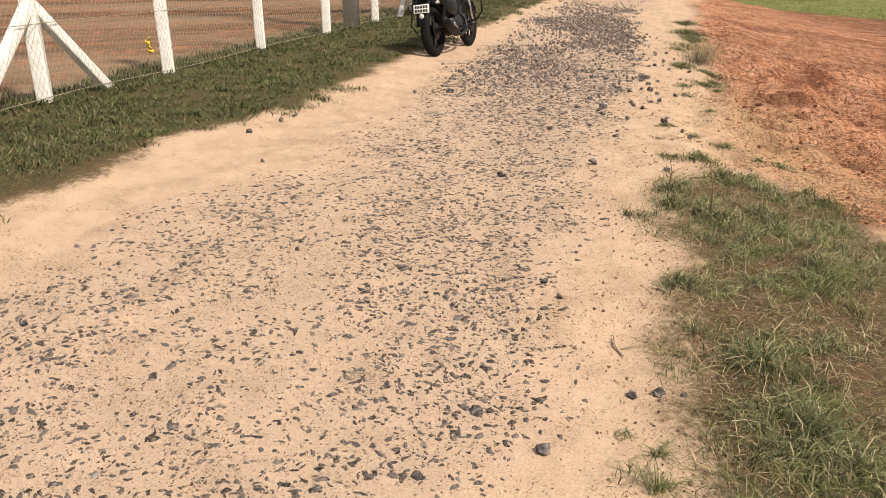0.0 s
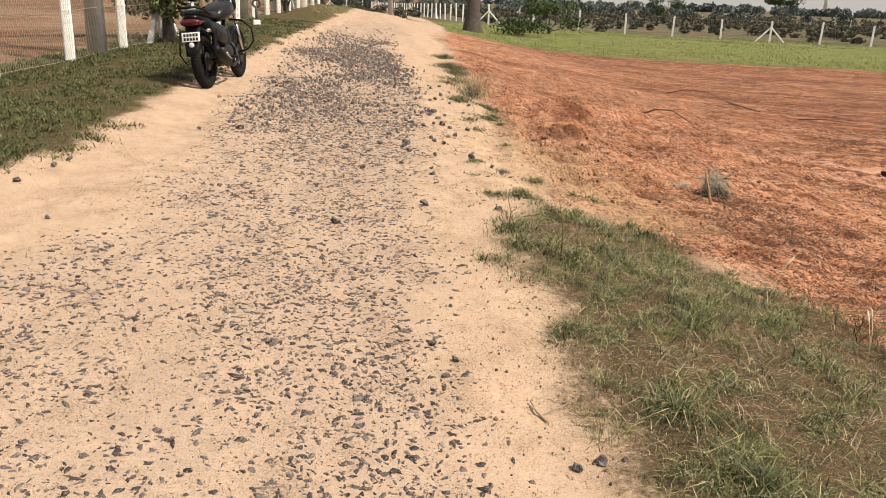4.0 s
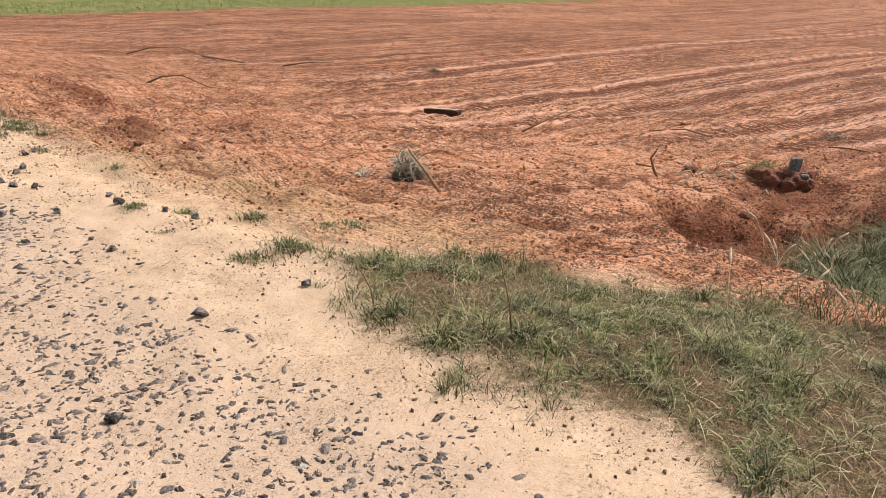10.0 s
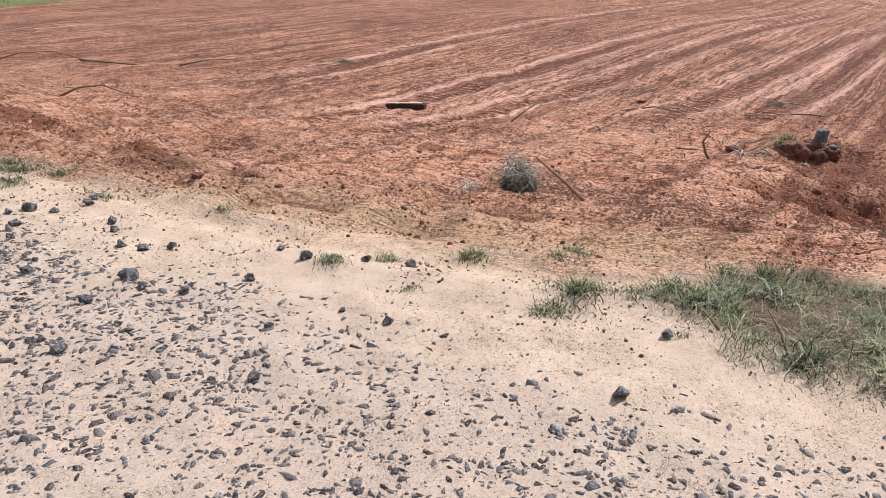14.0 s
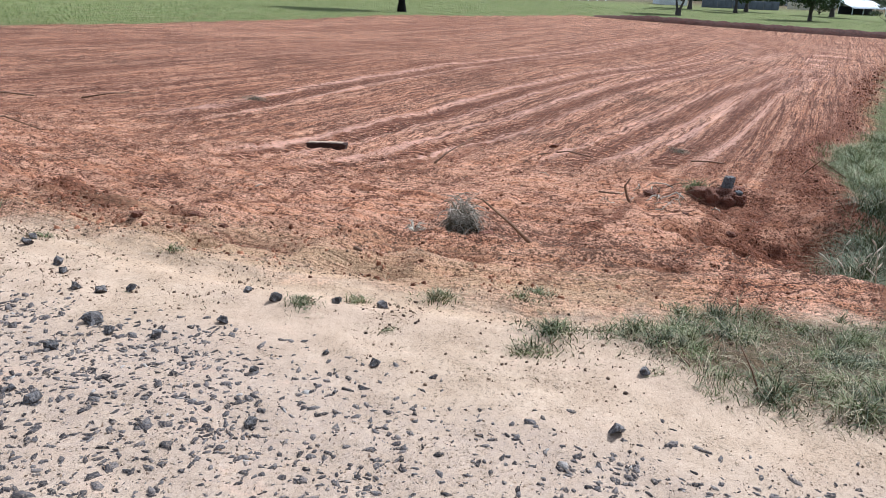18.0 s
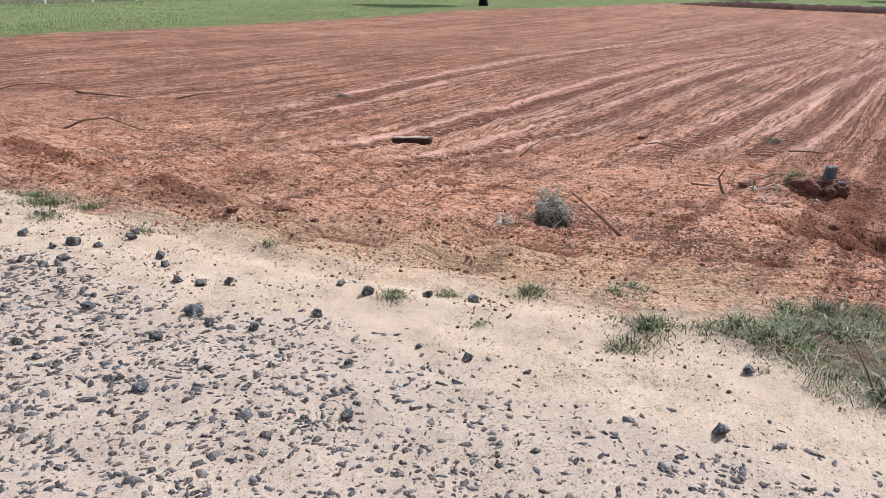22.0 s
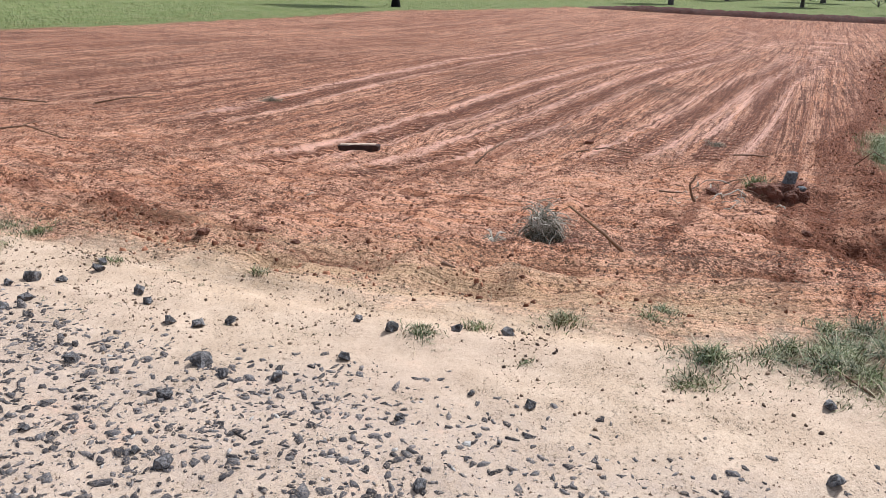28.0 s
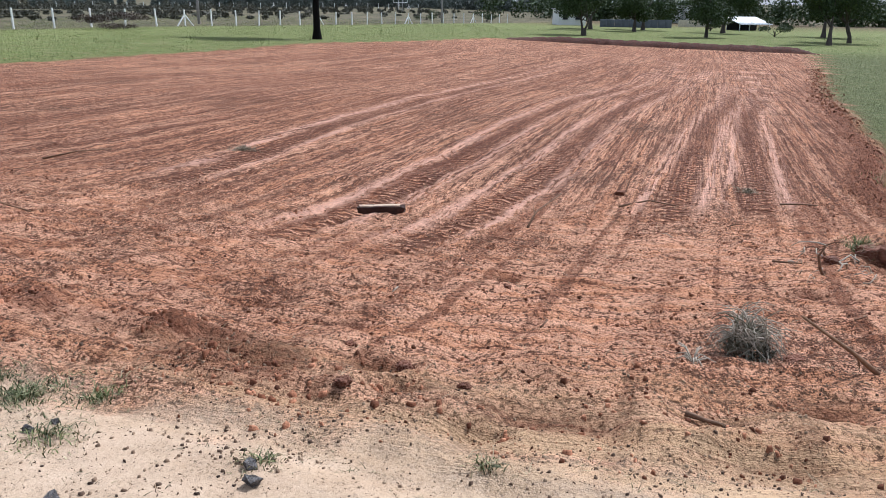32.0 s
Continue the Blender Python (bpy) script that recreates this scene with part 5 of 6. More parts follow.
# ---- berm of dug soil at the end of the field ----
def berm():
    n = 90
    r = np.random.RandomState(12)
    v = []
    prof = ((-1.1, -0.05), (-0.75, 0.28), (-0.3, 0.5), (0.35, 0.46), (0.8, 0.2), (1.3, -0.05))
    for k in range(n + 1):
        f = k / n
        x, y = 64.3 + (74 - 64.3) * f, -21.3 + (2.6 + 21.3) * f
        e = min(1, f * 14, (1 - f) * 4 + 0.25)
        for o, z in prof:
            s = 1 + r.uniform(-0.12, 0.12)
            v.append((x + o * s, y, float(base_height(x, y)) - 0.05 + (z * e + r.uniform(-0.05, 0.06) if z > 0 else z)))
    m = len(prof)
    i = (np.arange(n)[:, None] * m + np.arange(m - 1)[None, :]).ravel()
    me = quick_mesh("soil_berm", np.array(v), np.stack([i, i + m, i + m + 1, i + 1], 1), 4, plain("damp_bank_soil", (0.085, 0.026, 0.014), 0.95, 0, 6, 0.6, 0.9, 0.05, False))
    tagged(new("soil_berm", me), "long low bank of fresh dark red soil closing the field", "earth bank")


berm()


# ---- the parked motorcycle ----
BLACK = plain("black_gloss_paint", (0.003, 0.003, 0.004), 0.3, 0, 20, 0.2, 0.03, 0.002, spec=0.2)
MATT = plain("matt_black_plastic", (0.004, 0.004, 0.005), 0.55, 0, 40, 0.3, 0.15, 0.002, spec=0.2)
RUBBER = plain("tyre_rubber", (0.007, 0.0065, 0.0065), 0.85, 0, 30, 0.5, 0.5, 0.004, spec=0.2)
TANKGREY = plain("grey_metallic_paint", (0.012, 0.012, 0.014), 0.35, 0.2, 20, 0.2, 0.02, 0.001)
CHROME = plain("chrome", (0.6, 0.6, 0.6), 0.15, 1.0, 30, 0.2, 0.02, 0.001)
ENGINE = plain("engine_metal", (0.016, 0.016, 0.018), 0.5, 0.3, 40, 0.4, 0.2, 0.002)
REDLENS = plain("red_lens", (0.075, 0.004, 0.008), 0.2, 0, 30, 0.3, 0.05, 0.001, spec=0.6)
PLATE = plain("white_plate", (0.78, 0.78, 0.76), 0.4, 0, 30, 0.1, 0.02, 0.001)
INK = plain("black_ink", (0.02, 0.02, 0.02), 0.5, 0, 30, 0.1, 0.02, 0.001)
SEATM = plain("seat_vinyl", (0.008, 0.008, 0.009), 0.55, 0, 60, 0.3, 0.2, 0.002)


def ring(bm, centre, big, small, squash=1.0, n=40, m=10):
    """A ring round the y axis; squash widens it along y."""
    c = Vector(centre)
    vs = [[bm.verts.new(c + Vector(((big + small * math.cos(b)) * math.cos(a), small * squash * math.sin(b), (big + small * math.cos(b)) * math.sin(a))))
           for b in [2 * math.pi * k / m for k in range(m)]] for a in [2 * math.pi * k / n for k in range(n)]]
    for i in range(n):
        for j in range(m):
            bm.faces.new((vs[i][j], vs[(i + 1) % n][j], vs[(i + 1) % n][(j + 1) % m], vs[i][(j + 1) % m]))
    return bm


def loft(bm, rows, n=16, power=2.6):
    """A closed body from rows (x, z, half width, half height)."""
    rings = []
    for x, z, w, h in rows:
        rr = []
        for k in range(n):
            a = 2 * math.pi * k / n
            c, s = math.cos(a), math.sin(a)
            rr.append(bm.verts.new((x, w * math.copysign(abs(c) ** (2 / power), c), z + h * math.copysign(abs(s) ** (2 / power), s))))
        rings.append(rr)
    for a, b in zip(rings, rings[1:]):
        for k in range(n):
            bm.faces.new((a[k], a[(k + 1) % n], b[(k + 1) % n], b[k]))
    bm.faces.new(rings[0])
    bm.faces.new(rings[-1][::-1])
    bmesh.ops.recalc_face_normals(bm, faces=bm.faces[:])
    return bm


def wheel(bike, x, name, wide):
    w = thing(name, pose(x, 0, 0.3), "", "")
    w.parent = bike
    bm = bmesh.new()
    ring(bm, (0, 0, 0), 0.25, 0.05, wide / 0.1, 44, 12)
    for k in range(44):
        a = 2 * math.pi * k / 44
        box(bm, (0.014, wide * 0.5, 0.003), (0.298 * math.cos(a), 0, 0.299 * math.sin(a)), Matrix.Rotation(math.pi / 2 - a, 4, "Y") @ Matrix.Rotation(0.4 if k % 2 else -0.4, 4, "Z"))
    part("tyre", bm, RUBBER, w, "black treaded tyre dusted with sand")
    bm = bmesh.new()
    ring(bm, (0, 0, 0), 0.205, 0.014, 2.2, 40, 8)
    part("rim", bm, MATT, w)
    for k in range(6):
        a = 2 * math.pi * k / 6 + 0.3
        bm = bmesh.new()
        tube(bm, [(0.03 * math.cos(a), 0, 0.03 * math.sin(a)), (0.12 * math.cos(a + 0.1), 0, 0.12 * math.sin(a + 0.1)), (0.2 * math.cos(a), 0, 0.2 * math.sin(a))], [0.02, 0.014, 0.016], 6)
        part("spoke", bm, MATT, w)
    bm = bmesh.new()
    tube(bm, [(0, -0.09, 0), (0, 0.09, 0)], 0.035, 14)
    tube(bm, [(0, -0.05, 0), (0, -0.044, 0)], 0.1 if name == "rear_wheel" else 0.115, 24)
    part("hub", bm, ENGINE, w)
    return w


def motorcycle():
    x, y = -0.34, 9.55
    b = thing("motorcycle", pose(x, y, floor_at(x, y) - 0.008, -6, -1.0, 71.5) @ Matrix.Scale(0.96, 4), "black commuter motorcycle leaning on its side stand on the track", "motorcycle")
    wheel(b, 0, "rear_wheel", 0.11)
    wheel(b, 1.25, "front_wheel", 0.085)

    def tubes(name, mat, *runs, label="", sides=8):
        bm = bmesh.new()
        for pts, r in runs:
            tube(bm, pts, r, sides)
        return part(name, bm, mat, b, label)

    def body(name, mat, rows, label="", n=16, power=2.6):
        return part(name, loft(bmesh.new(), rows, n, power), mat, b, label)

    for s in (-1, 1):
        tubes("swing_arm", MATT, ([(0, s * 0.085, 0.3), (0.5, s * 0.09, 0.34)], 0.02))
        sh = tubes("shock_absorber", ENGINE, ([(0.03, s * 0.12, 0.34), (0.2, s * 0.12, 0.68)], 0.016))
        bm = bmesh.new()
        for k in range(8):
            f = 0.4 + k * 0.065
            c = Vector((0.03 + 0.17 * f, s * 0.12, 0.34 + 0.34 * f))
            tube(bm, [c - Vector((0.004, 0, 0.008)), c + Vector((0.004, 0, 0.008))], 0.03, 12)
        part("spring", bm, MATT, sh)
        tubes("fork_leg", CHROME, ([(1.25, s * 0.085, 0.3), (1.12, s * 0.085, 0.66)], 0.022), ([(1.14, s * 0.085, 0.6), (1.02, s * 0.085, 0.95)], 0.017))
        tubes("foot_peg", MATT, ([(0.5, s * 0.1, 0.3), (0.5, s * 0.24, 0.31)], 0.014))
        tubes("rear_foot_peg", MATT, ([(0.2, s * 0.1, 0.36), (0.2, s * 0.2, 0.37)], 0.012))
        m = tubes("mirror", MATT, ([(0.98, s * 0.2, 1.0), (0.96, s * 0.3, 1.1), (0.95, s * 0.36, 1.16)], 0.007))
        part("mirror_head", loft(bmesh.new(), [(0.93, 1.17, 0.02, 0.012), (0.945, 1.17, 0.06, 0.038), (0.965, 1.17, 0.045, 0.026)]), MATT, m).matrix_basis = pose(0, s * 0.38, 0)
        t = tubes("turn_signal", MATT, ([(-0.16, s * 0.06, 0.64), (-0.16, s * 0.14, 0.64)], 0.009))
        part("lens", loft(bmesh.new(), [(-0.2, 0.64, 0.022, 0.018), (-0.16, 0.64, 0.035, 0.026), (-0.12, 0.64, 0.02, 0.016)], 10, 2), CHROME, t, "pale indicator lens").matrix_basis = pose(0, s * 0.16, 0)
        body("side_panel", BLACK, [(-0.12, 0.72, 0.02, 0.03), (0.1, 0.66, 0.035, 0.08), (0.3, 0.6, 0.045, 0.11), (0.52, 0.55, 0.04, 0.12), (0.62, 0.55, 0.015, 0.05)]).matrix_basis = pose(0, s * 0.1, 0)
        tubes("crash_guard", MATT, ([(0.98, s * 0.05, 0.72), (1.0, s * 0.2, 0.7), (1.0, s * 0.31, 0.6), (0.98, s * 0.32, 0.45), (0.95, s * 0.25, 0.36), (0.9, s * 0.06, 0.3)], 0.012))
        tubes("grip", RUBBER, ([(0.9, s * 0.26, 0.99), (0.87, s * 0.38, 0.98)], 0.018))
        tubes("lever", CHROME, ([(0.95, s * 0.2, 0.99), (0.93, s * 0.37, 0.985)], 0.006))
    tubes("frame", MATT, ([(1.05, 0, 0.88), (0.85, 0, 0.62), (0.82, 0, 0.3), (0.5, 0, 0.22)], 0.022), ([(1.02, 0, 0.86), (0.5, 0, 0.72), (-0.12, 0, 0.74)], 0.02), ([(0.5, 0, 0.7), (0.48, 0, 0.3)], 0.02))
    eng = body("engine", ENGINE, [(0.42, 0.34, 0.1, 0.1), (0.55, 0.33, 0.13, 0.13), (0.75, 0.34, 0.12, 0.12), (0.84, 0.36, 0.08, 0.08)])
    for k in range(6):
        bm = bmesh.new()
        box(bm, (0.15, 0.17, 0.012), (0.77, 0, 0.45 + k * 0.028), Matrix.Rotation(-0.35, 4, "Y"), 0.003)
        part("cooling_fin", bm, ENGINE, eng)
    bm = bmesh.new()
    tube(bm, [(0.87, -0.05, 0.46), (0.93, -0.09, 0.38), (0.86, -0.13, 0.24), (0.6, -0.15, 0.2), (0.36, -0.16, 0.24)], 0.02, 10)
    ex = part("exhaust_pipe", bm, ENGINE, b)
    bm = bmesh.new()
    tube(bm, [(0.38, -0.165, 0.24), (0.34, -0.168, 0.25), (0.05, -0.185, 0.37), (-0.1, -0.19, 0.43), (-0.13, -0.19, 0.44)], [0.03, 0.052, 0.06, 0.058, 0.035], 14)
    part("muffler", bm, MATT, ex, "matt black muffler")
    bm = bmesh.new()
    tube(bm, [(0.28, -0.225, 0.3), (0.1, -0.24, 0.375)], [0.012, 0.02], 8)
    part("heat_shield", bm, CHROME, ex, "polished heat shield strip")
    body("fuel_tank", TANKGREY, [(0.5, 0.76, 0.07, 0.05), (0.58, 0.79, 0.12, 0.08), (0.75, 0.83, 0.155, 0.105), (0.92, 0.85, 0.15, 0.1), (1.03, 0.85, 0.08, 0.06)], "metallic grey fuel tank", 20)
    body("seat", SEATM, [(-0.2, 0.83, 0.06, 0.02), (-0.12, 0.835, 0.11, 0.035), (0.1, 0.81, 0.125, 0.045), (0.3, 0.785, 0.12, 0.045), (0.48, 0.79, 0.09, 0.04), (0.58, 0.81, 0.05, 0.02)])
    body("tail_cowl", BLACK, [(-0.24, 0.79, 0.05, 0.02), (-0.18, 0.775, 0.1, 0.045), (0.05, 0.74, 0.12, 0.05), (0.25, 0.7, 0.1, 0.04)])
    body("tail_light", REDLENS, [(-0.27, 0.735, 0.07, 0.018), (-0.255, 0.735, 0.105, 0.04), (-0.2, 0.73, 0.115, 0.042), (-0.08, 0.735, 0.11, 0.02)], "red tail lamp lens")
    tubes("grab_rail", MATT, ([(0.12, -0.13, 0.8), (-0.12, -0.135, 0.86), (-0.24, -0.09, 0.89), (-0.25, 0.09, 0.89), (-0.12, 0.135, 0.86), (0.12, 0.13, 0.8)], 0.013))
    bm = bmesh.new()
    loft(bm, [(-0.03, 0, 0.075, 0.015), (0.1, 0.012, 0.085, 0.015), (0.28, 0.02, 0.08, 0.015), (0.4, 0.0, 0.055, 0.012)], 12)
    part("rear_mudguard", bm, MATT, b).matrix_basis = pose(-0.17, 0, 0.74, 0, 118, 0)
    bm = bmesh.new()
    box(bm, (0.008, 0.2, 0.1), (0, 0, 0), None, 0.003)
    pl = part("number_plate", bm, PLATE, b, "white number plate with dark bars")
    pl.matrix_basis = pose(-0.285, 0.0, 0.585, 0, 12, 0)
    for r, z in enumerate((0.022, -0.022)):
        for k in range(5):
            bm = bmesh.new()
            box(bm, (0.003, 0.024, 0.03), (-0.0055, 0.068 - k * 0.034, z), None)
            part("bar", bm, INK, pl)
    bm = bmesh.new()
    tube(bm, [(-0.3, 0, 0.5), (-0.308, 0, 0.5)], [0.03, 0.026], 12)
    part("reflector", bm, PLATE, b, "pale round rear reflector")
    bm = bmesh.new()
    for s in (-1, 1):
        pts = [(1.25 + 0.325 * math.cos(a), s * 0.01, 0.3 + 0.325 * math.sin(a)) for a in [radians(20 + 14 * k) for k in range(11)]]
        tube(bm, pts, 0.035, 8)
    part("front_mudguard", bm, BLACK, b)
    body("headlight", BLACK, [(1.08, 0.9, 0.1, 0.1), (1.16, 0.9, 0.11, 0.11), (1.23, 0.9, 0.09, 0.09)])
    body("visor", MATT, [(1.05, 1.03, 0.07, 0.04), (1.1, 1.06, 0.1, 0.05), (1.17, 1.0, 0.11, 0.03)])
    tubes("handlebar", CHROME, ([(0.88, -0.37, 0.98), (0.93, -0.2, 1.0), (1.0, -0.06, 0.96), (1.0, 0.06, 0.96), (0.93, 0.2, 1.0), (0.88, 0.37, 0.98)], 0.011))
    tubes("side_stand", MATT, ([(0.5, 0.1, 0.24), (0.46, 0.2, 0.04)], 0.012))
    tubes("chain_cover", MATT, ([(0.02, 0.1, 0.33), (0.5, 0.1, 0.37)], 0.03))
    tubes("saree_guard", MATT, ([(-0.2, 0.14, 0.66), (-0.24, 0.17, 0.4), (-0.1, 0.17, 0.3), (0.1, 0.16, 0.34)], 0.008))


motorcycle()


# ---- what lies on the field ----
DRIFT = plain("pale_driftwood", (0.36, 0.28, 0.2), 0.85, 0, 40, 0.4, 0.5, 0.003)


def stick(points, r, label, name="stick", twigs=(), mat=None):
    o = Vector(points[0])
    t = thing(name, pose(*o), label, "stick")
    bm = bmesh.new()
    pts = [Vector(p) - o for p in points]
    n = len(pts)
    tube(bm, pts, [r * (1 - 0.55 * k / max(1, n - 1)) for k in range(n)], 7)
    part("stem", bm, mat or WOOD, t)
    for k, (f, d, l) in enumerate(twigs):
        bm = bmesh.new()
        i = min(n - 2, int(f * (n - 1)))
        s = pts[i].lerp(pts[i + 1], f * (n - 1) - i)
        e = s + Vector(d).normalized() * l
        tube(bm, [s, (s + e) / 2 + Vector((0, 0, 0.02 * l)), e], [r * 0.5, r * 0.35, r * 0.15], 5)
        part("twig", bm, mat or WOOD, t)
    return t


def on(x, y, up=0.01):
    return (x, y, floor_at(x, y) + up)


LEANWOOD = plain("tan_stick", (0.27, 0.15, 0.085), 0.85, 0, 30, 0.4, 0.5, 0.004)
stick([on(3.18, 5.26, 0.0), (3.22, 5.36, floor_at(3.2, 5.3) + 0.09), (3.30, 5.56, floor_at(3.3, 5.5) + 0.22)], 0.013, "tan dead stick leaning beside the uprooted clump", twigs=((0.4, (0.1, -0.3, -1), 0.06),), mat=LEANWOOD)
stick([on(5.33, 4.48, -0.03), on(5.33, 4.53, 0.05), on(5.32, 4.56, 0.13), on(5.32, 4.52, 0.21)], 0.014, "short dark forked stick standing upright in red soil", twigs=((0.8, (0, -0.5, 1), 0.07),))
stick([on(5.6, 4.75), on(5.55, 4.65, 0.02), on(5.5, 4.58, 0.015)], 0.009, "short dark root lying on red soil")
stick([on(8.58, 3.5), on(8.5, 3.3, 0.03), on(8.55, 3.1, 0.02)], 0.012, "dark root lying on tyre-marked soil")
stick([on(7.9, 2.4, 0.02), on(7.7, 2.3, 0.2), on(7.6, 2.05, 0.1)], 0.008, "bowed dry root at the cut field edge", twigs=((0.4, (0, 1, 0.4), 0.14), (0.6, (0.3, -1, 0.5), 0.16)))
stick([on(9.15, 13.5, 0.03), on(9.0, 13.1, 0.05), on(9.1, 12.5, 0.03)], 0.022, "thick dark dead branch lying on graded soil", "branch")
stick([on(8.3, 14.4), on(8.5, 14.0, 0.16), on(8.7, 13.6, 0.18), on(8.8, 13.2, 0.1), on(9.0, 12.9)], 0.01, "thin bowed dry branch lying on red soil", "branch", ((0.7, (0, 1, 0.3), 0.25),))
stick([on(6.0, 11.2), on(6.13, 11.05, 0.1), on(6.27, 10.85, 0.11), on(6.48, 10.6, 0.02)], 0.014, "bowed dry branch with fine roots on red soil", "branch", ((0.5, (1, 0.4, -0.2), 0.2), (0.6, (1, -0.4, 0.1), 0.22), (0.3, (0.2, 1, 0), 0.2)))
stick([on(9.6, 12.1), on(9.9, 11.8, 0.08), on(10.2, 11.5, 0.1)], 0.014, "thin dry twig lying on the graded field", "branch")
stick([on(6.9, 6.4), on(7.2, 6.3, 0.1), on(7.4, 6.05, 0.28)], 0.012, "thin forked twig stuck in red soil", twigs=((0.4, (1, 0, 0.4), 0.15),))
stick([on(8.1, 5.35), on(8.3, 5.0, 0.05), on(8.2, 4.7, 0.02)], 0.012, "crooked dry twig on tyre-marked soil", twigs=((0.6, (1, -0.2, 0.5), 0.12),))
stick([on(2.75, 6.19, 0.01), on(2.7, 6.12, 0.03), on(2.64, 6.05, 0.02)], 0.012, "short broken root lying at the field edge")
stick([on(1.45, 4.62, 0.005), on(1.62, 4.68, 0.012), on(1.8, 4.6, 0.01)], 0.005, "thin dry stem lying on pale sand", twigs=((0.5, (0.2, 1, 0.2), 0.08),))
stick([on(0.71, 2.5, 0.004), on(0.69, 2.55, 0.012), on(0.695, 2.62, 0.012)], 0.006, "forked pale twig on the sandy track", twigs=((0.3, (1, 0.4, 0.05), 0.11), (0.6, (-0.5, 1, 0.1), 0.04)), mat=DRIFT)
stick([on(1.28, 4.42), on(1.3, 4.45, 0.08), on(1.29, 4.5, 0.17)], 0.004, "thin upright twig at the grass edge", twigs=((0.3, (-1, 0.3, 0.5), 0.12), (0.5, (1, 0.2, 0.4), 0.09)))
stick([on(1.38, 3.92), on(1.39, 3.94, 0.14), on(1.37, 3.97, 0.3)], 0.004, "tall reddish dry stem in the verge grass", twigs=((0.5, (1, 0, 1), 0.07), (0.7, (-1, 0.3, 1), 0.06)))


def pit_roots():
    """Crooked pale and brown roots left where the soil was dug away."""
    r = random.Random(77)
    for n in range(26):
        f = r.random()
        x, y = 5.1 + 1.0 * f + r.gauss(0, 0.22), 4.75 - 0.95 * f + r.gauss(0, 0.2)
        a, l = r.uniform(0, 6.28), r.uniform(0.1, 0.34)
        pts, px, py = [], x, y
        for k in range(5):
            pts.append(on(px, py, 0.008 + r.uniform(0, 0.05) * (k in (1, 2, 3))))
            a += r.gauss(0, 0.5)
            px, py = px + math.cos(a) * l / 4, py + math.sin(a) * l / 4
        stick(pts, r.uniform(0.003, 0.008), "crooked dry root on dug red soil", "root", mat=PALEROOT if n % 3 else WOOD)
    for x, y in ((2.95, 5.3), (3.9, 6.6), (4.4, 7.4), (3.2, 7.9), (4.9, 5.7), (5.5, 6.6), (6.6, 5.2), (7.3, 4.5), (4.1, 4.9)):
        a, l = r.uniform(0, 6.28), r.uniform(0.08, 0.2)
        stick([on(x, y, 0.006), on(x + l * 0.5 * math.cos(a), y + l * 0.5 * math.sin(a), 0.02), on(x + l * math.cos(a + 0.3), y + l * math.sin(a + 0.3), 0.006)], r.uniform(0.003, 0.006), "thin dry twig lying on red soil", mat=PALEROOT if l < 0.13 else WOOD)


PALEROOT = blade_material("pale_roots", (0.3, 0.26, 0.2), (0.46, 0.41, 0.33), (0.56, 0.5, 0.42))
pit_roots()


def dug_clod(x, y, size, seed):
    bm = bmesh.new()
    lump(bm, (size, size * 0.8, size * 0.55), seed, 0.7, 4)
    for v in bm.verts:
        v.co *= 1 + 0.25 * noise.noise(v.co * 0.9 / size * 4) + 0.14 * noise.noise(v.co * 12 / size)
    ob = part("soil_clod", bm, FRESH, None)
    ob.matrix_basis = pose(x, y, floor_at(x, y) + size * 0.12, 0, 0, seed * 40)
    tagged(ob, "fist-sized clod of dark red soil on the field", "clod", "clods on the field")


for n, (x, y, size) in enumerate(((9.0, 5.16, 0.13), (5.62, 4.32, 0.11), (3.36, 5.54, 0.09), (4.72, 6.72, 0.05), (3.05, 7.25, 0.07), (2.9, 7.0, 0.05), (2.78, 7.45, 0.06), (3.3, 7.5, 0.05), (5.0, 4.1, 0.06), (4.95, 3.75, 0.07))):
    dug_clod(x, y, size, n + 1.7)


ROTTEN = plain("rotten_bark", (0.05, 0.02, 0.013), 0.95, 0, 30, 0.5, 0.8, 0.01)


def split_log():
    t = thing("split_log", pose(*on(7.53, 7.757, 0.05), 0, 0, 96) @ Matrix.Scale(0.98, 4), "short split log with pale sawn top lying in red soil", "log")
    bm = bmesh.new()
    box(bm, (0.46, 0.12, 0.075), (0, 0, -0.018))
    bmesh.ops.subdivide_edges(bm, edges=bm.edges[:], cuts=3, use_grid_fill=True)
    bmesh.ops.subdivide_edges(bm, edges=bm.edges[:], cuts=2, use_grid_fill=True)
    for v in bm.verts:
        v.co.z *= 1 - 0.35 * (abs(v.co.x) / 0.23) ** 3
        v.co += Vector((noise.noise(v.co * 9) * 0.03, noise.noise(v.co * 7 + Vector((5, 0, 0))) * 0.022, noise.noise(v.co * 8 + Vector((0, 5, 0))) * 0.018))
    part("bark_side", bm, ROTTEN, t, "dark rotten bark")
    bm = bmesh.new()
    box(bm, (0.4, 0.085, 0.012), (0.02, -0.008, 0.022), Euler((0.05, 0, 0.04)).to_matrix().to_4x4(), 0.003)
    bmesh.ops.subdivide_edges(bm, edges=bm.edges[:], cuts=2, use_grid_fill=True)
    for v in bm.verts:
        v.co += Vector((noise.noise(v.co * 19) * 0.012, noise.noise(v.co * 17 + Vector((5, 0, 0))) * 0.016, noise.noise(v.co * 12) * 0.006))
    part("sawn_face", bm, plain("pale_wood", (0.5, 0.36, 0.26), 0.85, 0, 30, 0.45, 0.4, 0.003), t, "pale weathered sawn face")


split_log()


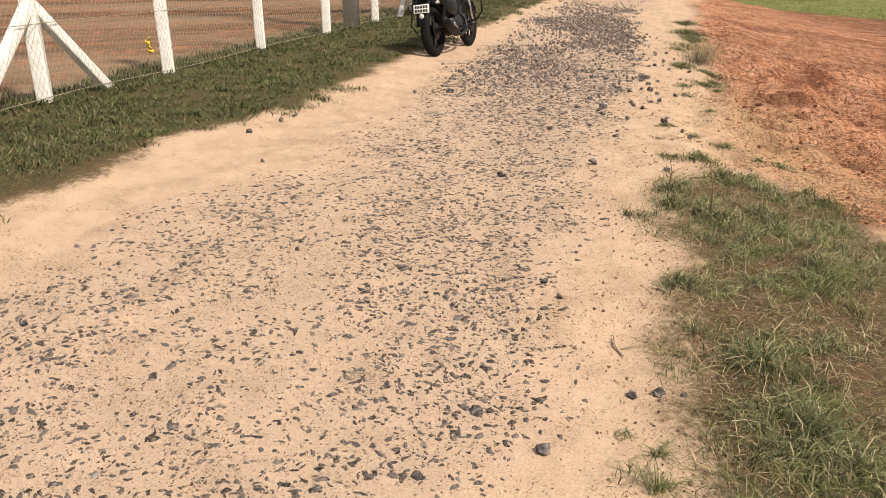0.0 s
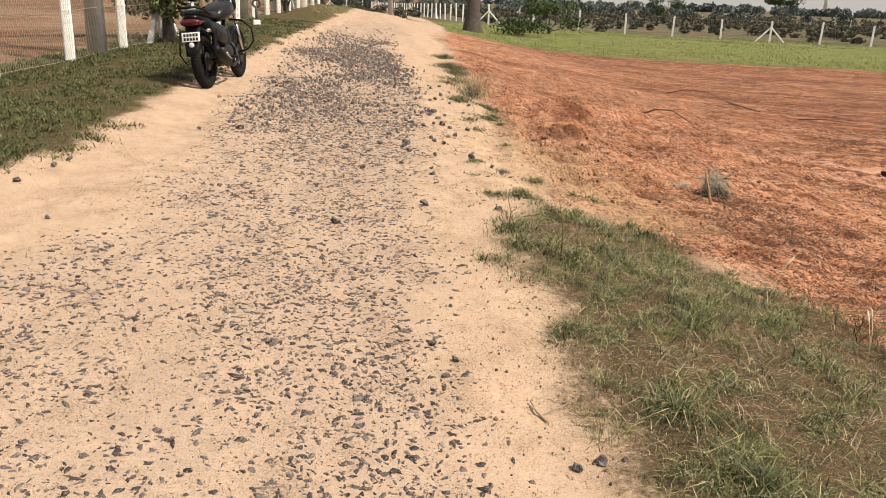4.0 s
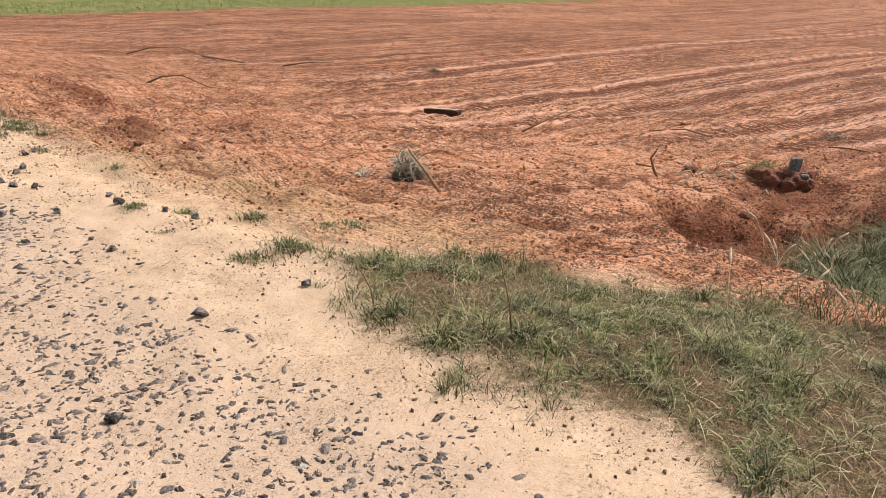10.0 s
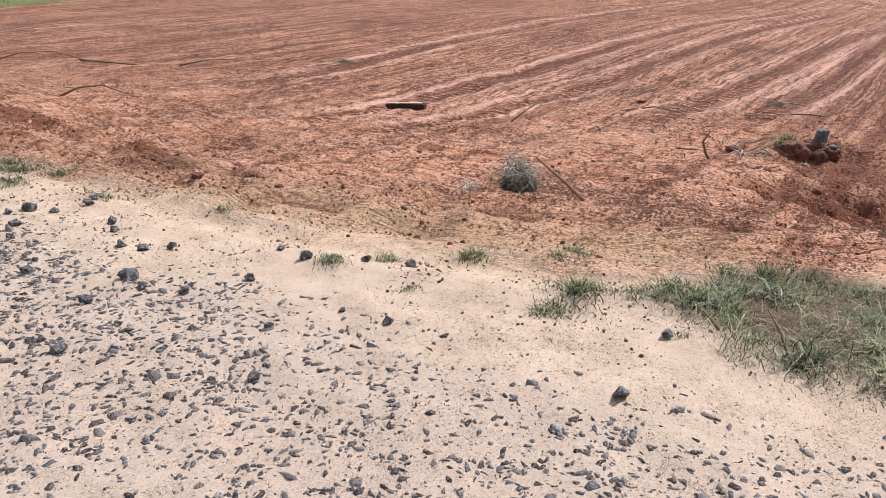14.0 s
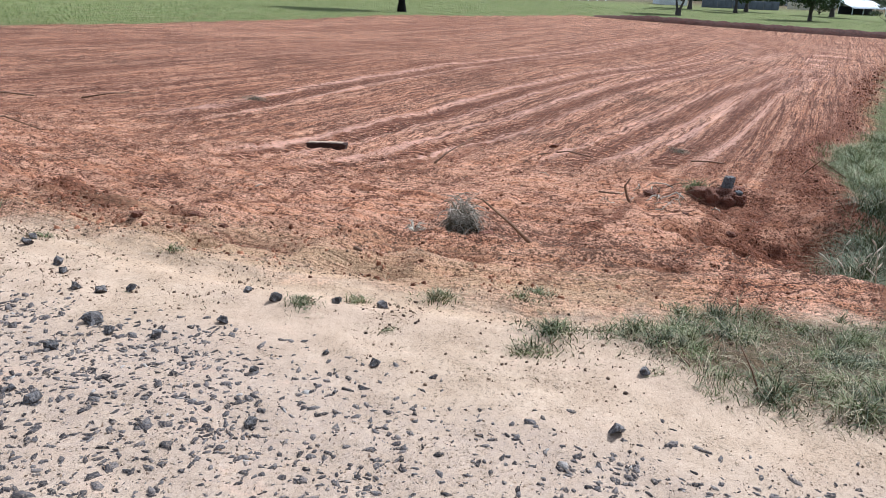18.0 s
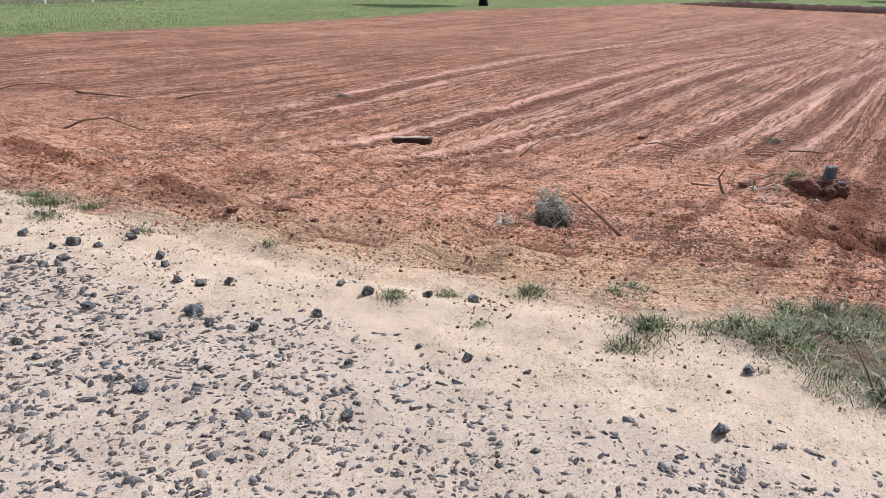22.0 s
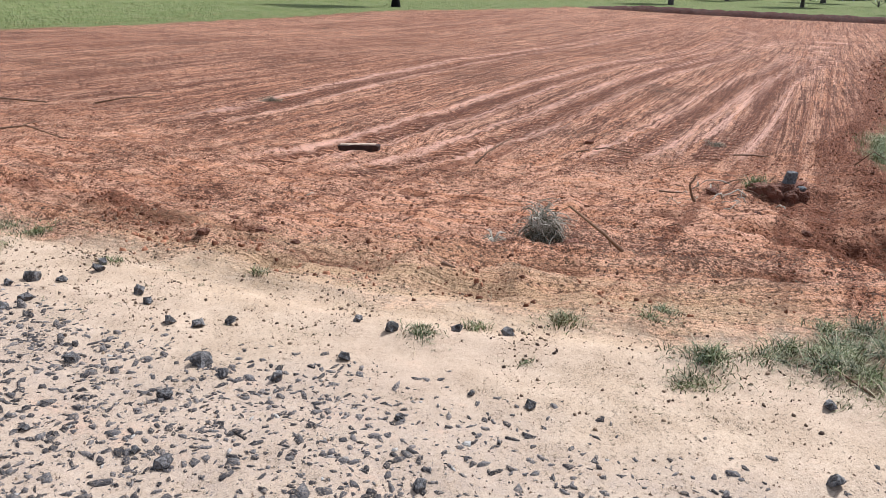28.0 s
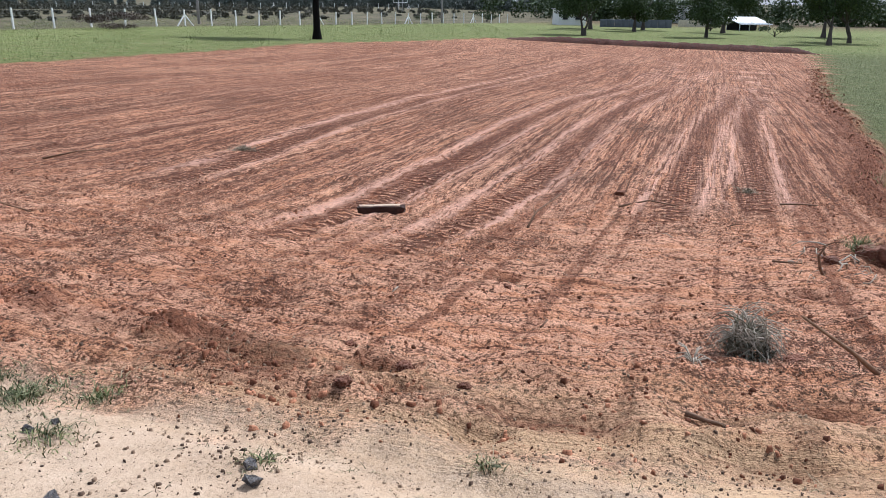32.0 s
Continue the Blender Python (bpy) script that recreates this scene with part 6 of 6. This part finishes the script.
def boundary_stone():
    x, y = 6.1, 3.58
    top = -0.505
    bm = bmesh.new()
    box(bm, (0.075, 0.085, 0.23), (0, 0, -0.01), None, 0.009)
    bmesh.ops.subdivide_edges(bm, edges=bm.edges[:], cuts=2, use_grid_fill=True)
    for v in bm.verts:
        v.co += Vector((noise.noise(v.co * 14), noise.noise(v.co * 14 + Vector((9, 0, 0))), noise.noise(v.co * 11))) * 0.016
    ob = part("boundary_stone", bm, GRANITE, None, "", True)
    ob.matrix_basis = pose(x, y, top + 0.015, 4, -6, 25)
    tagged(ob, "rough split granite marker stone on a mound of red soil", "stone")
    bm = bmesh.new()
    lump(bm, (0.36, 0.5, 0.46), 3.3, 0.4, 5)
    for v in bm.verts:
        keep = 0.35 if v.co.z > 0.15 else 1.0
        v.co += v.co.normalized() * (0.09 * noise.noise(v.co * 9) + 0.045 * noise.noise(v.co * 26) + 0.02 * noise.noise(v.co * 70)) * keep
    ob = part("soil_mound", bm, FRESH, None)
    ob.matrix_basis = pose(6.1, 3.62, top - 0.155, 0, 6, 20)
    tagged(ob, "crumbling dark red soil mound under the marker stone", "soil mound")
    bm = bmesh.new()
    lump(bm, (0.065, 0.07, 0.05), 5.5, 0.4, 3)
    ob = part("rock", bm, GRANITE, None)
    ob.matrix_basis = pose(6.04, 3.48, top - 0.015)
    tagged(ob, "pale granite chip beside the marker stone", "rock")


boundary_stone()


def hay_heap():
    x, y = 3.5, 5.69
    t = thing("uprooted_bush", pose(x, y, floor_at(x, y)) @ Matrix.Diagonal((1.0, 1.0, 1.15, 1)), "uprooted dry grey-green grass clump lying on red soil", "dry plant")
    r = np.random.RandomState(9)
    n = 650
    d, a = 0.1 * np.sqrt(r.rand(n)), r.uniform(0, 6.28, n)
    me = blades("dry_clump", d * np.cos(a), d * np.sin(a), 0.045, 0.0032, DARKHAY, 2.4, 9, 0.0 + 0.12 * r.rand(n) * (1 - (d / 0.105) ** 2), 0.3, 2)
    tagged(new("dry_clump", me), kind="stuff").parent = t
    for k in range(150):
        bm = bmesh.new()
        a, l, s = r.uniform(0, 6.28), r.uniform(0.1, 0.24), r.uniform(0.0, 0.1)
        p = Vector((s * math.cos(a + 2), s * math.sin(a + 2), r.uniform(0.0, 0.12)))
        pts, h, curl = [p], r.uniform(0.1, 1.45), r.normal(0, 0.5)
        for q in range(5):
            p = p + Vector((math.cos(a) * math.cos(h), math.sin(a) * math.cos(h), math.sin(h))) * l / 5
            p.z = max(0.006, p.z)
            pts.append(p)
            a, h = a + curl + r.normal(0, 0.25), h - r.uniform(0.1, 0.55)
        w = r.uniform(0.002, 0.0036)
        tube(bm, pts, [w, w, w * 0.9, w * 0.8, w * 0.6, w * 0.4], 4)
        part("strand", bm, PALEROOT if k % 5 < 4 else HAY, t)
    t2 = thing("root_clump", pose(3.37, 5.98, floor_at(3.37, 5.98)), "small clump of pale dry roots on red soil", "dry plant")
    for k in range(16):
        bm = bmesh.new()
        a, l = r.uniform(0, 6.28), r.uniform(0.06, 0.14)
        q = Vector((math.cos(a) * l, math.sin(a) * l, r.uniform(0, 0.06)))
        tube(bm, [(0, 0, 0.01), q * 0.5 + Vector((0, 0, 0.03)), q], [0.004, 0.003, 0.0015], 5)
        part("root", bm, PALEROOT, t2)


hay_heap()


def seed_heads():
    r = np.random.RandomState(15)
    for k in range(44):
        x, y = (r.uniform(2.2, 3.6), r.uniform(2.2, 3.5)) if k < 26 else (r.uniform(3.15, 4.0), r.uniform(3.0, 3.4))
        if k < 26 and (x - 2.2 > 0.2 + (3.5 - y) * 1.3 or r.rand() < 0.25):
            continue
        t = thing("seed_grass", pose(*on(x, y, -0.01)), "dry grass stalk with a pale feathery seed head", "grass", "seed heads at the pit")
        lx, ly, h = r.uniform(-0.09, 0.09), r.uniform(-0.09, 0.09), r.uniform(0.1, 0.2) + (0.1 if k >= 26 else 0)
        bm = bmesh.new()
        tube(bm, [(0, 0, 0), (lx * 0.4, ly * 0.4, h * 0.6), (lx, ly, h)], [0.003, 0.002, 0.0015], 5)
        part("stalk", bm, STRAW, t)
        bm = bmesh.new()
        e = Vector((lx * 1.7, ly * 1.7, h + 0.045))
        s = Vector((lx, ly, h))
        tube(bm, [s, s.lerp(e, 0.3), s.lerp(e, 0.7), e], [0.002, 0.0055, 0.005, 0.0015], 7)
        part("seed_head", bm, SEED, t, "pale feathery seed head")


SEED = plain("seed_fluff", (0.66, 0.54, 0.40), 0.95, 0, 60, 0.3, 0.9, 0.006)
seed_heads()


# ---- left side beyond the motorcycle ----
def ring_post():
    x, y = 0.75, 19.7
    t = thing("valve_post", pose(*on(x, y, 0)), "short rusty pipe with a ring on a white block", "pipe")
    bm = bmesh.new()
    box(bm, (0.16, 0.16, 0.16), (0, 0, 0.02), None, 0.02)
    part("base_block", bm, WHITE, t)
    bm = bmesh.new()
    tube(bm, [(0, 0, 0.05), (0, 0, 0.38)], 0.03, 8)
    part("pipe", bm, BARK, t)
    bm = bmesh.new()
    ring(bm, (0, 0, 0.46), 0.08, 0.025, 1.0, 18, 8)
    part("ring", bm, BARK, t)


ring_post()


def gate():
    t = thing("gate", pose(2.3, 28.5, floor_at(2.3, 28.5), 0, 0, 75), "green metal gate between pale rendered pillars", "gate")
    for s in (-1, 1):
        bm = bmesh.new()
        box(bm, (0.4, 0.4, 2.4), (s * 1.9, 0, 1.1), None, 0.02)
        p = part("pillar", bm, plain("pale_render", (0.5, 0.44, 0.36), 0.85, 0, 5, 0.25), t)
        bm = bmesh.new()
        box(bm, (0.52, 0.52, 0.1), (s * 1.9, 0, 2.34), None, 0.02)
        part("cap", bm, WHITE, p)
    for k in range(9):
        bm = bmesh.new()
        tube(bm, [(-1.6 + k * 0.4, 0, 0.15), (-1.6 + k * 0.4, 0, 1.7)], 0.02, 6)
        part("bar", bm, GREENP, t)
    for z in (0.2, 0.9, 1.65):
        bm = bmesh.new()
        box(bm, (3.4, 0.05, 0.06), (0, 0, z), None, 0.008)
        part("rail", bm, GREENP, t)


gate()


# ---- buildings far across the field ----
TIN = plain("pale_tin_roof", (0.62, 0.64, 0.66), 0.5, 0.3, 2, 0.25, 0.2)
BLUEG = plain("blue_grey_sheet", (0.13, 0.145, 0.18), 0.7, 0.1, 1.5, 0.3, 0.2)
DARK = plain("dark_opening", (0.02, 0.02, 0.022), 0.9, 0, 3, 0.3)


def house(x, y, yaw, w, d, h, label, wallm=WHITE):
    t = thing("house", pose(x, y, float(base_height(x, y)), 0, 0, yaw), label, "house")
    bm = bmesh.new()
    box(bm, (w, d, h + 0.4), (0, 0, h / 2 - 0.2), None, 0.03)
    part("wall", bm, wallm, t)
    bm = bmesh.new()
    box(bm, (w + 0.5, d + 0.5, 0.16), (0, 0, h + 0.08), None, 0.02)
    part("roof", bm, CONCRETE, t)
    for k in (-0.28, 0.2):
        bm = bmesh.new()
        box(bm, (0.9, 0.1, 0.9), (k * w, -d / 2 - 0.02, h * 0.55), None, 0.01)
        f = part("window", bm, DARK, t)
        bm = bmesh.new()
        box(bm, (1.1, 0.16, 0.08), (k * w, -d / 2 - 0.06, h * 0.55 - 0.5), None, 0.01)
        part("sill", bm, CONCRETE, f)


def shed(x, y, yaw, w, d, h, label, roofm, open_front=True):
    t = thing("shed", pose(x, y, float(base_height(x, y)), 0, 0, yaw), label, "shed")
    bm = bmesh.new()
    n = int(w / 0.5)
    for k in range(n):
        box(bm, (w / n * 0.96, d + 1.0, 0.05), (-w / 2 + (k + 0.5) * w / n, 0, h + 0.35 + 0.02 * (k % 2)), Matrix.Rotation(0.22, 4, "X"))
    part("roof", bm, roofm, t)
    for sx in (-0.47, -0.16, 0.16, 0.47):
        for sy in (-0.45, 0.45):
            bm = bmesh.new()
            tube(bm, [(sx * w, sy * d, -0.2), (sx * w, sy * d, h + 0.3 + sy * d * 0.22)], 0.08, 6)
            part("post", bm, WHITE if open_front else CONCRETE, t)
    # open shed: a near-black sheet stands in for the shade under the roof
    bm = bmesh.new()
    box(bm, (w * 0.96, 0.12, h), (0, d * 0.42 if open_front else -d * 0.46, h / 2), None, 0.02)
    part("back_wall", bm, DARK if open_front else BLUEG, t)


house(139.5, -11.8, -80, 4.6, 4, 2.5, "small white flat-roofed house behind the trees")
house(175, -44, -75, 9, 5, 3.6, "pale house half hidden behind dark trees")
shed(131.5, -39.2, -76, 5.6, 4, 1.15, "open shed with a pale tin roof at the meadow's end", TIN)


def sheet_wall():
    x, y = 133, -21.8
    t = thing("sheet_wall", pose(x, y, float(base_height(x, y)), 0, 0, -78), "long low blue-grey sheet wall behind the trees", "wall")
    for k in range(10):
        bm = bmesh.new()
        box(bm, (1.2, 0.12, 1.35), (-5.6 + k * 1.24, 0.03 * (k % 2), 0.55), None, 0.02)
        part("panel", bm, BLUEG, t)


sheet_wall()


def low_wall():
    t = thing("low_wall", pose(147, -35, float(base_height(147, -35)), 0, 0, -76), "low cream wall behind the trees", "wall")
    for k in range(5):
        bm = bmesh.new()
        box(bm, (1.15, 0.2, 1.2), (-2.4 + k * 1.2, 0, 0.55), None, 0.03)
        part("panel", bm, plain("cream_render", (0.6, 0.54, 0.42), 0.85, 0, 3, 0.2) if k == 0 else bpy.data.materials["cream_render"], t)


low_wall()


def sign_frame():
    x, y = 190, 20.2
    t = thing("sign_frame", pose(x, y, float(base_height(x, y)), 0, 0, -84), "bare white lattice sign frame on thin legs", "frame")
    for s in (-1, -0.33, 0.33, 1):
        bm = bmesh.new()
        tube(bm, [(s * 1.6, 0, -0.2 if abs(s) < 0.5 else 2.2), (s * 1.6, 0, 4.6)], 0.07, 6)
        part("upright", bm, WHITE, t)
    for z in (2.3, 3.4, 4.5):
        bm = bmesh.new()
        tube(bm, [(-1.65, 0, z), (1.65, 0, z)], 0.07, 6)
        part("rail", bm, WHITE, t)


sign_frame()
utility_pole(79.3, 32.1, 8, 0.14, "thin grey power pole near the far fence")
utility_pole(120, 9.3, 8, 0.14, "slender grey power pole in the meadow")
utility_pole(13, 62, 8, 0.2, "grey power pole beside the far track")
utility_pole(24, 53, 8, 0.13, "thin grey power pole behind the far fence")


def litter():
    x, y = -3.28, 6.9
    bm = bmesh.new()
    for k in range(5):
        a = k * 1.3
        box(bm, (0.05, 0.004, 0.03), (0.012 * math.cos(a), 0.01 * math.sin(a), 0.03 * k - 0.06), Euler((a, 0.6 * math.sin(a), a)).to_matrix().to_4x4())
    ob = part("plastic_scrap", bm, plain("yellow_plastic", (0.75, 0.55, 0.05), 0.4, 0, 30, 0.2), None)
    ob.matrix_basis = pose(fence_x(7.55) + 0.07, 7.55, floor_at(fence_x(7.55), 7.55) + 0.33)
    tagged(ob, "scrap of yellow plastic caught in the netting", "litter")


litter()
